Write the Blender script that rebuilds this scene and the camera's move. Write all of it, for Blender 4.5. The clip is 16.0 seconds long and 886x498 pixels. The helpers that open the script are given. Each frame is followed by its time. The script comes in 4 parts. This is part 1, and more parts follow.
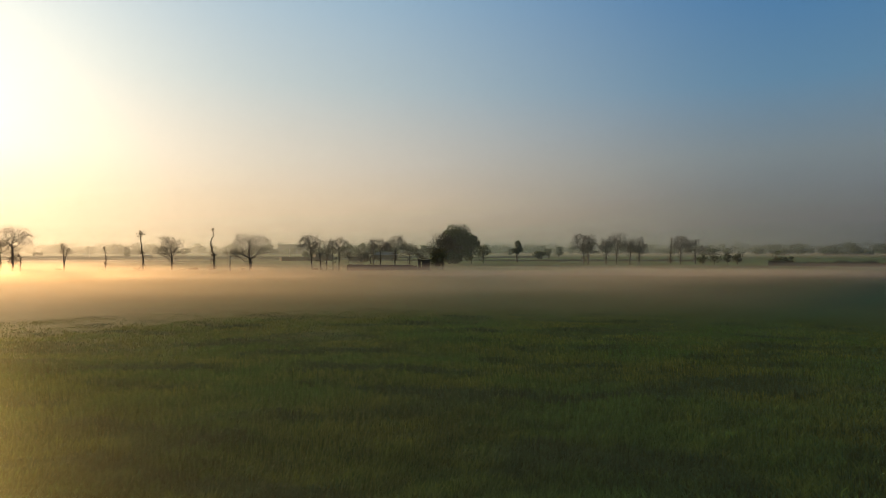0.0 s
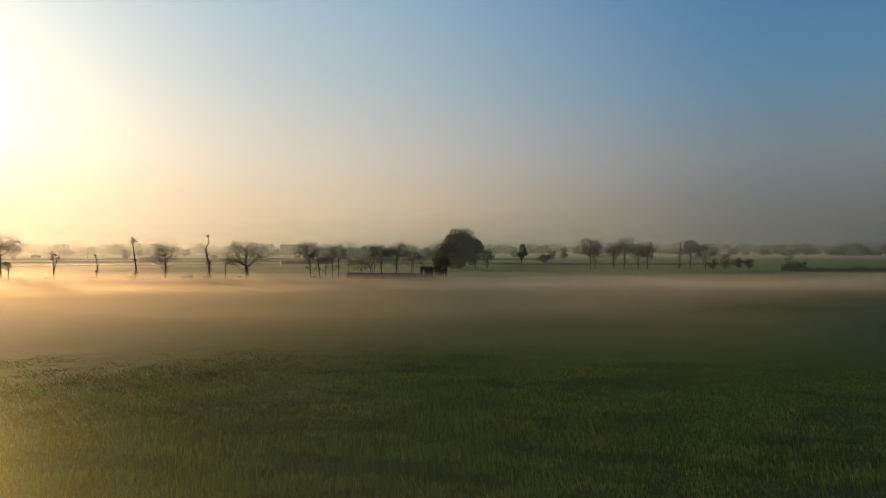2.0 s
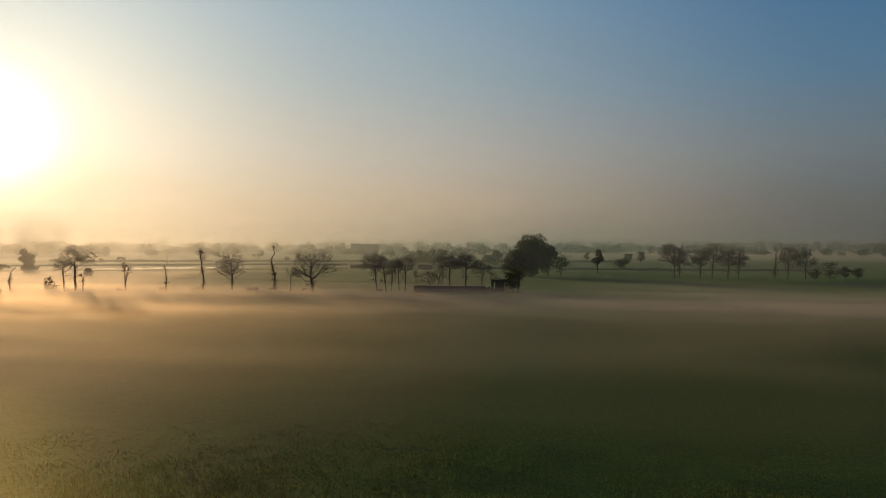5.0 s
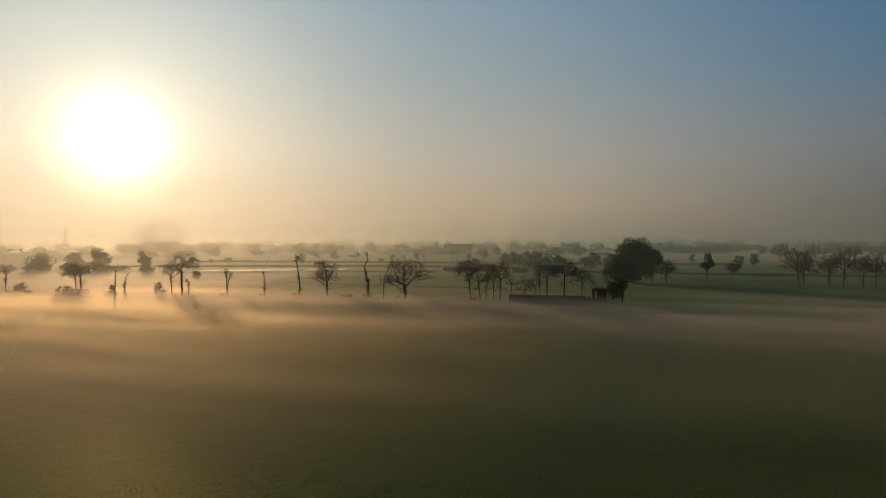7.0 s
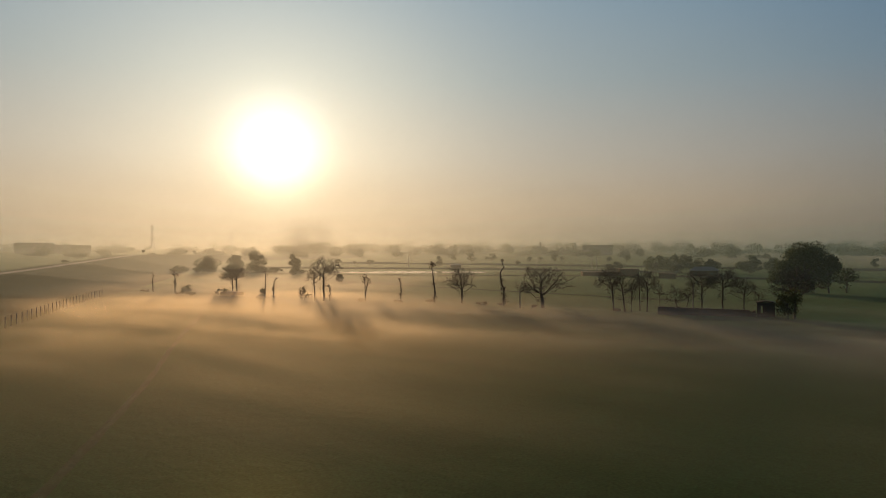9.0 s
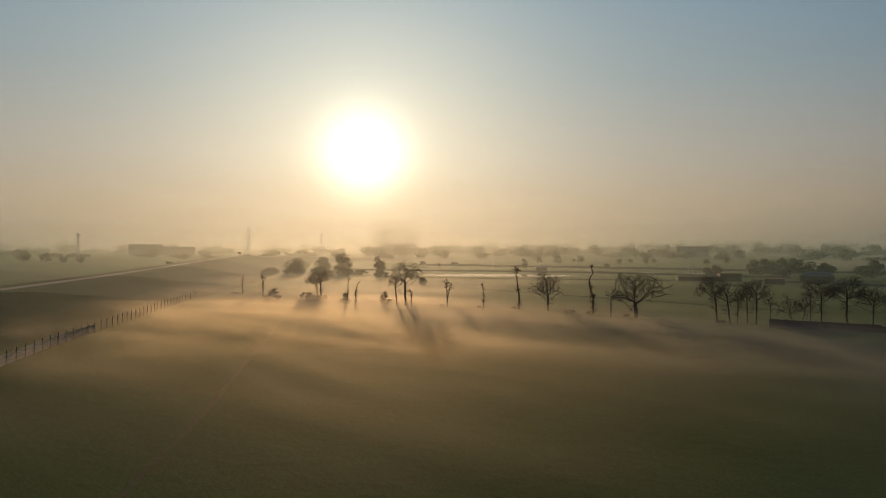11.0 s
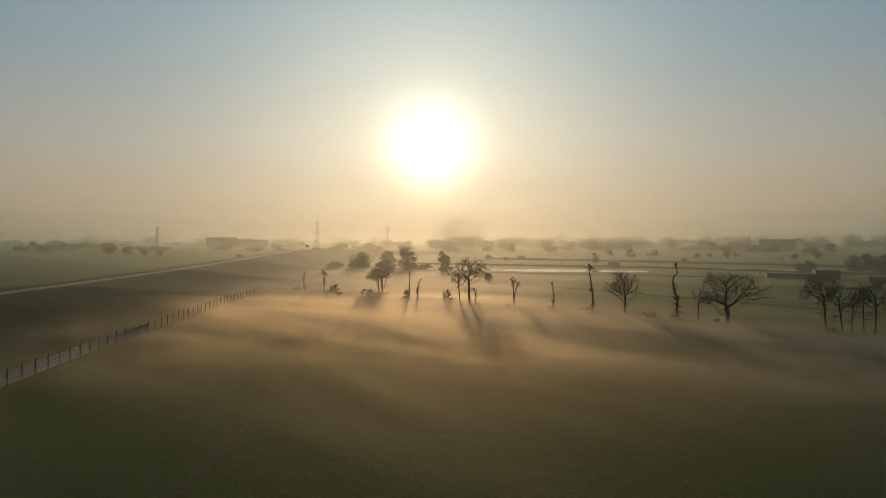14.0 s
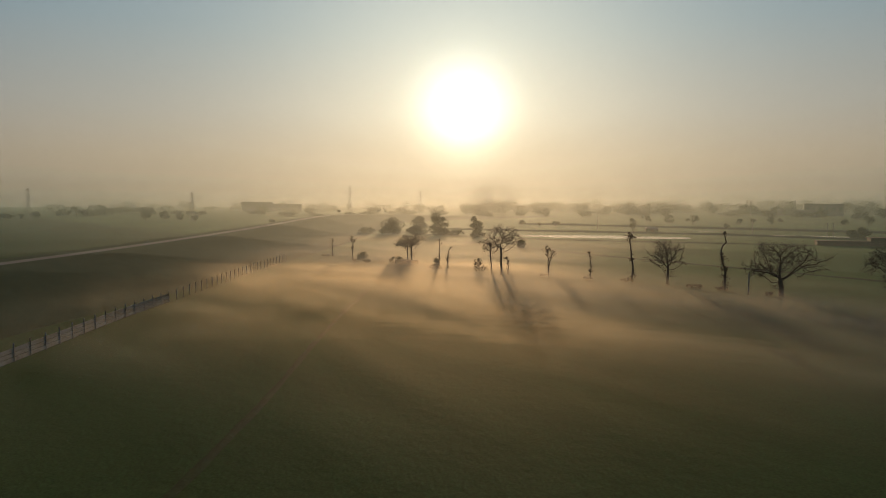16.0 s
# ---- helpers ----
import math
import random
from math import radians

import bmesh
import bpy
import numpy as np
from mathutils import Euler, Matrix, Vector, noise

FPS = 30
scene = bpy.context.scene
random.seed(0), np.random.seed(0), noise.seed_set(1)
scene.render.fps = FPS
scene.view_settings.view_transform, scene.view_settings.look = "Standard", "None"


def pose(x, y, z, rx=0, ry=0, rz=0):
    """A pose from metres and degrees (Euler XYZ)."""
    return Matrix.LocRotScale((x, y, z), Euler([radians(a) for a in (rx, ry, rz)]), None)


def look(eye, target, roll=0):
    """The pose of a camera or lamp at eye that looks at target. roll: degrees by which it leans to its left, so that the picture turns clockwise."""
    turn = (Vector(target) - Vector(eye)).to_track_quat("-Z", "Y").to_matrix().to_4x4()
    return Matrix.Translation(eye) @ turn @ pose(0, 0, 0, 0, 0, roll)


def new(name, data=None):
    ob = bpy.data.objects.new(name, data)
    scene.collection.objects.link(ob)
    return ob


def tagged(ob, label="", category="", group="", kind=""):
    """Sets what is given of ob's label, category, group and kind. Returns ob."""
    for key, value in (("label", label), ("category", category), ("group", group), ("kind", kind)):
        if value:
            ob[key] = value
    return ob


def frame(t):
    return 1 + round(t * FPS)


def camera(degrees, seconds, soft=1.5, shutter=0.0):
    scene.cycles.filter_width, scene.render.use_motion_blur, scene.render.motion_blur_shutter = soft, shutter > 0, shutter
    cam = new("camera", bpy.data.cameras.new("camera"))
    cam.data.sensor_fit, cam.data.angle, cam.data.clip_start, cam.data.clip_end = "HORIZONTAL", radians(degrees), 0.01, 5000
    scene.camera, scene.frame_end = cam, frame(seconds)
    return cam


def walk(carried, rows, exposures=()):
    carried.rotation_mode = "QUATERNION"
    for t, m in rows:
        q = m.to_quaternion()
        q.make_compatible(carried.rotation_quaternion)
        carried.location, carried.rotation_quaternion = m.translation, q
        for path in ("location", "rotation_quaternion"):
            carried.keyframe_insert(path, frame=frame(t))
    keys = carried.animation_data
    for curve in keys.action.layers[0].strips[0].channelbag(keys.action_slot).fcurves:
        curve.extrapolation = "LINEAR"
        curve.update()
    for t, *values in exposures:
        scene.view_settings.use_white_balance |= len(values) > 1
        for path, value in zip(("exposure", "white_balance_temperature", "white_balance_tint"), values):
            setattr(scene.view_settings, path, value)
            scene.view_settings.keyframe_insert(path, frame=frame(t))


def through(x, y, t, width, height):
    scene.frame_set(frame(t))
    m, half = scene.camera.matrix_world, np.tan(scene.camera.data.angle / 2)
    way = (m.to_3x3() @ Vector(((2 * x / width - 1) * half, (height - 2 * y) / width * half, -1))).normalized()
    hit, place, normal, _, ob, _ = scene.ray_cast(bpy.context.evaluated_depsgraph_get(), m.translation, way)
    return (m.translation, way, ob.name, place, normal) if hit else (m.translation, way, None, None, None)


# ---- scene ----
cam = camera(71.84, 16.0, soft=1.0)
PATH = [
    (0.0, pose(11.83, 2.91, 5.09, 90.20, 0, 4.04)),
    (0.5, pose(11.68, 4.34, 5.62, 90.20, 0, 4.08)),
    (1.0, pose(11.53, 5.78, 6.15, 90.17, 0, 4.11)),
    (1.5, pose(11.38, 7.23, 6.68, 90.15, 0, 4.15)),
    (2.0, pose(11.22, 8.70, 7.23, 90.11, 0, 4.28)),
    (2.5, pose(11.06, 10.19, 7.78, 90.08, 0, 4.60)),
    (3.0, pose(10.89, 11.69, 8.34, 90.06, 0, 5.21)),
    (5.5, pose(9.28, 19.07, 11.30, 89.83, 0, 12.48)),
    (6.0, pose(8.79, 20.46, 11.77, 89.84, 0, 14.32)),
    (6.5, pose(8.27, 21.85, 12.23, 89.74, 0, 16.48)),
    (7.0, pose(7.74, 23.22, 12.66, 89.73, 0, 19.36)),
    (7.5, pose(7.18, 24.57, 13.07, 89.71, 0, 22.38)),
    (8.0, pose(6.60, 25.88, 13.45, 89.69, 0, 25.52)),
    (8.5, pose(6.01, 27.17, 13.78, 89.75, 0, 29.02)),
    (9.0, pose(5.44, 28.44, 14.09, 89.78, 0, 32.11)),
    (9.5, pose(4.87, 29.68, 14.37, 89.78, 0, 35.07)),
    (10.0, pose(4.28, 30.93, 14.62, 89.79, 0, 37.52)),
    (12.5, pose(-0.54, 36.86, 15.27, 89.95, 0, 41.99)),
    (13.0, pose(-1.50, 38.11, 15.41, 89.98, 0, 43.24)),
    (13.5, pose(-2.47, 39.37, 15.55, 89.96, 0, 44.77)),
    (14.0, pose(-3.47, 40.60, 15.68, 89.17, 0, 46.30)),
    (14.5, pose(-4.49, 41.80, 15.81, 88.13, 0, 47.45)),
    (15.0, pose(-5.54, 42.97, 15.93, 87.26, 0, 48.32)),
    (15.5, pose(-6.60, 44.10, 16.05, 86.53, 0, 48.91)),
    (16.0, pose(-7.68, 45.22, 16.16, 85.83, 0, 49.38)),
]

walk(cam, PATH, [(0.0, 0.2, 6500, 10), (3.0, 0.1, 6500, 10), (5.5, -0.3, 6450, 9.5), (8.0, -0.5, 6400, 9), (12.5, -0.55, 6300, 6.5), (16.0, -0.55, 6150, 5)])

# ---- light ----
SUN_AZ, SUN_EL = 47.4, 8.6          # degrees left of +y, and above the horizon
sd = Vector((-math.sin(radians(SUN_AZ)) * math.cos(radians(SUN_EL)), math.cos(radians(SUN_AZ)) * math.cos(radians(SUN_EL)), math.sin(radians(SUN_EL))))
sun_data = bpy.data.lights.new("sun", "SUN")
sun_data.energy, sun_data.angle, sun_data.color = 9.0, radians(0.8), (1.0, 0.64, 0.34)
sun = new("sun", sun_data)
sun.matrix_world = look((0, 0, 200), Vector((0, 0, 200)) - sd)

scene.cycles.transparent_max_bounces = 64


class Nodes:
    """Short hand for building a node tree."""

    def __init__(self, tree):
        self.tree = tree

    def add(self, kind):
        return self.tree.nodes.new(kind)

    def link(self, a, b):
        self.tree.links.new(a, b)

    def put(self, socket, value):
        if isinstance(value, bpy.types.NodeSocket):
            self.link(value, socket)
        else:
            socket.default_value = value

    def math(self, op, a, b=0.0, c=0.0, clamp=False):
        n = self.add("ShaderNodeMath")
        n.operation, n.use_clamp = op, clamp
        for s, x in zip(n.inputs, (a, b, c)):
            self.put(s, x)
        return n.outputs[0]

    def vmath(self, op, a, b=(0, 0, 0)):
        n = self.add("ShaderNodeVectorMath")
        n.operation = op
        self.put(n.inputs[0], a)
        self.put(n.inputs[1], b)
        return n

    def ramp(self, fac, stops, ease="LINEAR"):
        n = self.add("ShaderNodeValToRGB")
        n.color_ramp.interpolation = ease
        e = n.color_ramp.elements
        while len(e) < len(stops):
            e.new(0.5)
        for el, (p, c) in zip(e, stops):
            el.position = p
            el.color = (*c, 1) if not isinstance(c, (int, float)) else (c, c, c, 1)
        self.put(n.inputs[0], fac)
        return n.outputs[0]

    def mix(self, fac, a, b, blend="MIX"):
        n = self.add("ShaderNodeMix")
        n.data_type, n.blend_type = "RGBA", blend
        self.put(n.inputs[0], fac)
        for s, x in ((n.inputs[6], a), (n.inputs[7], b)):
            self.put(s, (*x, 1) if isinstance(x, tuple) and len(x) == 3 else x)
        return n.outputs[2]

    def noise(self, vec, scale, detail=4, rough=0.55, dist=0.0):
        n = self.add("ShaderNodeTexNoise")
        self.put(n.inputs["Vector"], vec)
        n.inputs["Scale"].default_value, n.inputs["Detail"].default_value = scale, detail
        n.inputs["Roughness"].default_value, n.inputs["Distortion"].default_value = rough, dist
        return n.outputs[0]

    def mapped(self, vec, scale=(1, 1, 1), turn=0.0):
        n = self.add("ShaderNodeMapping")
        self.put(n.inputs[0], vec)
        n.inputs["Rotation"].default_value = (0, 0, radians(turn))
        n.inputs["Scale"].default_value = scale
        return n.outputs[0]


def build_world():
    w = bpy.data.worlds.new("morning_sky")
    scene.world = w
    w.use_nodes = True
    w.node_tree.nodes.clear()
    k = Nodes(w.node_tree)
    way = k.add("ShaderNodeTexCoord").outputs["Generated"]
    up = k.add("ShaderNodeSeparateXYZ")
    k.link(way, up.inputs[0])
    el = k.math("DIVIDE", k.math("ARCSINE", up.outputs[2]), math.pi / 2, clamp=True)      # 0 horizon, 1 zenith
    dot = k.vmath("DOT_PRODUCT", way, tuple(sd)).outputs["Value"]
    theta = k.math("MULTIPLY", k.math("ARCCOSINE", k.math("MINIMUM", k.math("MAXIMUM", dot, -1.0), 1.0)), 180 / math.pi)
    d = 1 / 90
    warm = k.ramp(el, [(0, (.61, .445, .300)), (4 * d, (.65, .50, .357)), (8 * d, (.53, .48, .42)), (15 * d, (.34, .42, .46)), (24 * d, (.22, .36, .49)), (40 * d, (.09, .16, .24)), (1, (.045, .085, .15))])
    cool = k.ramp(el, [(0, (.118, .130, .138)), (3 * d, (.152, .157, .162)), (8 * d, (.168, .211, .240)), (14 * d, (.095, .205, .32)), (24 * d, (.040, .15, .33)), (45 * d, (.04, .10, .19)), (1, (.035, .075, .14))])
    side = k.ramp(k.math("DIVIDE", theta, 180), [(0, 0.0), (30 / 180, 0.0), (73 / 180, 1.0), (1, 1.0)], "EASE")
    col = k.mix(side, warm, cool)
    wide = k.math("POWER", 2.718, k.math("MULTIPLY", k.math("POWER", k.math("DIVIDE", theta, 15.5), 1.25), -1.0))
    wide = k.math("MULTIPLY", wide, k.ramp(el, [(0, .55), (4 * d, .72), (9 * d, 1.0)], "EASE"))
    core = k.math("POWER", 2.718, k.math("MULTIPLY", k.math("POWER", k.math("DIVIDE", theta, 3.5), 2.0), -1.0))
    glow = k.mix(1.0, k.mix(wide, (0, 0, 0), (.84, .775, .56)), k.mix(core, (0, 0, 0), (1.7, 1.58, 1.25)), "ADD")
    col = k.mix(1.0, col, glow, "ADD")
    col = k.mix(1.0, col, k.ramp(k.math("DIVIDE", theta, 180), [(0, 1.0), (85 / 180, 1.0), (150 / 180, .65), (1, .6)], "EASE"), "MULTIPLY")
    sky = k.add("ShaderNodeTexSky")
    sky.sky_type, sky.sun_disc = "NISHITA", False
    sky.sun_elevation, sky.sun_rotation, sky.dust_density = radians(SUN_EL), radians(-SUN_AZ), 4.0
    b1, b2, add = k.add("ShaderNodeBackground"), k.add("ShaderNodeBackground"), k.add("ShaderNodeAddShader")
    k.link(col, b1.inputs[0])
    b1.inputs[1].default_value = 1.0
    k.link(sky.outputs[0], b2.inputs[0])
    b2.inputs[1].default_value = 0.004
    k.link(b1.outputs[0], add.inputs[0])
    k.link(b2.outputs[0], add.inputs[1])
    out = k.add("ShaderNodeOutputWorld")
    k.link(add.outputs[0], out.inputs[0])


build_world()


# ---- materials ----
def material(name, build):
    m = bpy.data.materials.new(name)
    m.use_nodes = True
    m.node_tree.nodes.clear()
    k = Nodes(m.node_tree)
    out = k.add("ShaderNodeOutputMaterial")
    k.link(build(k), out.inputs[0])
    return m


def principled(k, colour, rough, normal=None, spec=0.3, metal=0.0):
    n = k.add("ShaderNodeBsdfPrincipled")
    k.put(n.inputs["Base Color"], (*colour, 1) if isinstance(colour, tuple) else colour)
    k.put(n.inputs["Roughness"], rough)
    n.inputs["Specular IOR Level"].default_value, n.inputs["Metallic"].default_value = spec, metal
    if normal is not None:
        k.link(normal, n.inputs["Normal"])
    return n.outputs[0]


def bump(k, height, strength, dist):
    n = k.add("ShaderNodeBump")
    n.inputs["Strength"].default_value, n.inputs["Distance"].default_value = strength, dist
    k.link(height, n.inputs["Height"])
    return n.outputs[0]


def place_of(k):
    return k.add("ShaderNodeNewGeometry").outputs["Position"]


def field_look(k):
    p = place_of(k)
    big = k.noise(p, 0.018, 3)
    mid = k.noise(k.mapped(p, (0.35, 1, 1), 20), 0.16, 5)
    fine = k.noise(p, 2.2, 6, 0.7)
    col = k.mix(mid, (.011, .043, .009), (.029, .083, .016))
    col = k.mix(k.ramp(big, [(.42, 0.0), (.62, 1.0)]), col, k.mix(fine, (.020, .051, .011), (.046, .088, .020)))
    cell = k.add("ShaderNodeTexVoronoi")
    k.link(k.mapped(p, (1, 1.9, 1), 8), cell.inputs["Vector"])
    cell.inputs["Scale"].default_value = 0.012
    far = k.ramp(k.math("DIVIDE", k.add_y(p), 400.0), [(.36, 0.0), (.42, 1.0)])
    plots = k.mix(0.6, k.mix(fine, (.034, .100, .020), (.060, .150, .034)), k.mix(cell.outputs["Color"], (.050, .095, .028), (.075, .165, .034)))
    col = k.mix(far, col, plots)
    grain = k.ramp(k.noise(p, 5.0, 5, 0.7), [(.3, .45), (.7, 1.12)])
    col = k.mix(1.0, col, grain, "MULTIPLY")
    h = k.math("ADD", k.math("MULTIPLY", fine, 0.5), k.noise(p, 0.7, 4))
    return principled(k, col, 0.95, bump(k, h, 0.35, 0.16), 0.03)


def add_y(self, p):
    s = self.add("ShaderNodeSeparateXYZ")
    self.link(p, s.inputs[0])
    return s.outputs[1]


Nodes.add_y = add_y


def leaf_look(dark, light, through=0.35):
    def build(k):
        rnd = k.add("ShaderNodeNewGeometry").outputs["Random Per Island"]
        col = k.mix(rnd, dark, light)
        t = k.add("ShaderNodeBsdfTranslucent")
        k.link(col, t.inputs[0])
        m = k.add("ShaderNodeMixShader")
        m.inputs[0].default_value = through
        k.link(principled(k, col, 0.8, None, 0.06), m.inputs[1])
        k.link(t.outputs[0], m.inputs[2])
        return m.outputs[0]
    return build


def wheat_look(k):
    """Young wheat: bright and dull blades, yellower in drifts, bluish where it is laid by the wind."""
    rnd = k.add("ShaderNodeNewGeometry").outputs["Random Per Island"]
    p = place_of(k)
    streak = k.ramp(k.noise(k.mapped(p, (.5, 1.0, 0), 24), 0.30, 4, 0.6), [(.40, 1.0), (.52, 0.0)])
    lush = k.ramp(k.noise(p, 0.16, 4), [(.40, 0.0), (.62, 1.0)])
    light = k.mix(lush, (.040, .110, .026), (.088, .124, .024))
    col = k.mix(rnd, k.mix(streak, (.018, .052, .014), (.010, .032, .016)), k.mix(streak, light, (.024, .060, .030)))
    t = k.add("ShaderNodeBsdfTranslucent")
    k.link(col, t.inputs[0])
    m = k.add("ShaderNodeMixShader")
    m.inputs[0].default_value = 0.4
    k.link(principled(k, col, 0.85, None, 0.03), m.inputs[1])
    k.link(t.outputs[0], m.inputs[2])
    return m.outputs[0]


def bark_look(k):
    p = place_of(k)
    n = k.noise(k.mapped(p, (6, 6, 1.2)), 1.5, 6, 0.65)
    col = k.mix(n, (.030, .025, .020), (.10, .085, .07))
    return principled(k, col, 0.9, bump(k, n, 0.6, 0.05), 0.15)


def earth_look(k):
    p = place_of(k)
    n = k.noise(p, 0.9, 6, 0.65)
    col = k.mix(n, (.055, .042, .024), (.13, .105, .065))
    col = k.mix(k.ramp(k.noise(p, 0.25, 4), [(.45, 0.0), (.6, 1.0)]), col, (.045, .055, .018))
    return principled(k, col, 0.95, bump(k, n, 0.7, 0.2), 0.1)


def track_look(k):
    """Bare trodden soil, grown over in places, with a few pale dry patches."""
    p = place_of(k)
    col = k.mix(k.noise(p, 1.3, 6, 0.65), (.010, .026, .008), (.022, .036, .014))
    col = k.mix(k.ramp(k.noise(p, 0.35, 4), [(.50, 0.0), (.60, 1.0)]), col, (.020, .042, .012))
    col = k.mix(k.ramp(k.noise(p, 0.8, 3), [(.66, 0.0), (.70, 1.0)]), col, (.045, .062, .035))
    return principled(k, col, 0.95, bump(k, k.noise(p, 3.0, 5), 0.6, 0.08), 0.05)


def bank_look(k):
    p = place_of(k)
    n = k.noise(k.mapped(p, (.25, 1, 1), 45), 0.5, 6, 0.65)
    col = k.mix(n, (.018, .034, .016), (.046, .066, .034))
    return principled(k, col, 0.95, bump(k, k.noise(p, 1.6, 6, .7), 0.8, 0.3), 0.03)


def masonry_look(k):
    p = place_of(k)
    n = k.noise(p, 1.4, 7, 0.65)
    s = k.noise(k.mapped(p, (2, 2, 0.4)), 0.6, 4)
    col = k.mix(n, (.045, .032, .024), (.095, .066, .048))
    col = k.mix(k.ramp(s, [(.45, 0.0), (.65, .8)]), col, (.045, .04, .03))
    return principled(k, col, 0.92, bump(k, k.noise(p, 7, 5), 0.6, 0.03), 0.15)


def concrete_look(k):
    p = place_of(k)
    n = k.noise(p, 2.0, 7, 0.6)
    col = k.mix(n, (.15, .155, .15), (.25, .255, .245))
    col = k.mix(k.ramp(k.noise(k.mapped(p, (3, 3, .5)), .8, 4), [(.5, 0.0), (.7, .6)]), col, (.16, .16, .14))
    return principled(k, col, 0.85, bump(k, n, 0.4, 0.02), 0.2)


def asphalt_look(k):
    p = place_of(k)
    n = k.noise(p, 0.35, 6, 0.6)
    return principled(k, k.mix(n, (.040, .042, .042), (.065, .066, .065)), 0.8, bump(k, k.noise(p, 14, 3), 0.2, 0.01), 0.5)


def water_look(k):
    p = place_of(k)
    return principled(k, (.02, .024, .02), 0.06, bump(k, k.noise(p, 1.1, 3), 0.05, 0.03), 0.6)


def steel_look(k):
    p = place_of(k)
    return principled(k, k.mix(k.noise(p, 1.2, 4), (.16, .165, .165), (.30, .30, .30)), 0.55, None, 0.4, 0.6)


def sheet_look(k):
    p = place_of(k)
    n = k.noise(k.mapped(p, (1, 1, .2)), 0.3, 5)
    return principled(k, k.mix(n, (.08, .08, .08), (.14, .138, .13)), 0.6, None, 0.3)


def sign_look(k):
    return principled(k, k.mix(k.noise(place_of(k), 2.0, 3), (.02, .05, .035), (.035, .07, .05)), 0.5, None, 0.3)


MIST = (.92, .88, .79)


def mist_look(level):
    """Ground mist: thin veils of droplets, thick over the crop before the row of trees and torn by the wind."""
    def build(k):
        p = place_of(k)
        cover, _ = mist_cover(k, p, level)
        far = k.ramp(k.math("DIVIDE", k.add_y(p), 400.0), [(.22, 0.0), (.42, 1.0)])
        a = k.math("MULTIPLY", k.math("MULTIPLY", cover, far), MIST_THICK)
        d = k.add("ShaderNodeBsdfDiffuse")
        d.inputs[0].default_value = (*[0.4 * c for c in MIST], 1)
        g = k.add("ShaderNodeBsdfAnisotropic")
        g.inputs["Color"].default_value = (.90, .86, .78, 1)
        g.inputs["Roughness"].default_value = 0.85
        body = k.add("ShaderNodeMixShader")
        body.inputs[0].default_value = 0.7
        k.link(d.outputs[0], body.inputs[1])
        k.link(g.outputs[0], body.inputs[2])
        t = k.add("ShaderNodeBsdfTransparent")
        m = k.add("ShaderNodeMixShader")
        k.link(a, m.inputs[0])
        k.link(t.outputs[0], m.inputs[1])
        k.link(body.outputs[0], m.inputs[2])
        return m.outputs[0]
    return build


def mist_cover(k, p, seed):
    """How thick the mist lies over each part of the ground: a bank before the row of trees, torn into wisps, thin beyond the fence."""
    s = k.add("ShaderNodeSeparateXYZ")
    k.link(p, s.inputs[0])
    x, y = s.outputs[0], s.outputs[1]
    wob = k.math("MULTIPLY", k.math("SUBTRACT", k.noise(p, 0.02, 3), 0.5), 50.0)
    behind = k.math("MULTIPLY", k.math("MAXIMUM", k.math("SUBTRACT", y, 132.0), 0.0), k.ramp(k.math("DIVIDE", x, -200.0), [(.40, 0.0), (.62, .72)]))
    v = k.math("DIVIDE", k.math("ADD", k.math("SUBTRACT", y, behind), wob), 1000.0)
    band = k.ramp(v, [(.006, 0.0), (.030, .30), (.050, .52), (.070, .68), (.090, .84), (.110, 1.0), (.130, 1.0), (.150, .55), (.164, .2), (.190, .06), (.300, .06), (.420, .16), (.55, .5), (1.0, .8)])
    wisp = k.ramp(k.noise(k.mapped(p, (.40, 1.5, 1), 28), 0.035 + 0.006 * seed, 6, 0.6, 0.6), [(.36, .15), (.64, 1.0)])
    across = k.math("ADD", k.math("MULTIPLY", x, 0.66), k.math("MULTIPLY", y, 0.75))
    torn = k.math("MULTIPLY", k.math("SUBTRACT", k.noise(p, 0.035, 5, 0.6), 0.5), 70.0)
    clear = k.ramp(k.math("DIVIDE", k.math("ADD", k.math("ADD", across, torn), 120.0), 240.0), [(.26, .05), (.38, .35), (.5, 1.0)])
    side = k.ramp(k.math("DIVIDE", k.math("ADD", x, 200.0), 400.0), [(.30, 1.0), (.41, .58), (.50, .60), (.60, .95), (1.0, 1.0)])
    return k.math("MULTIPLY", k.math("MULTIPLY", k.math("MULTIPLY", band, side), wisp), clear), s.outputs[2]


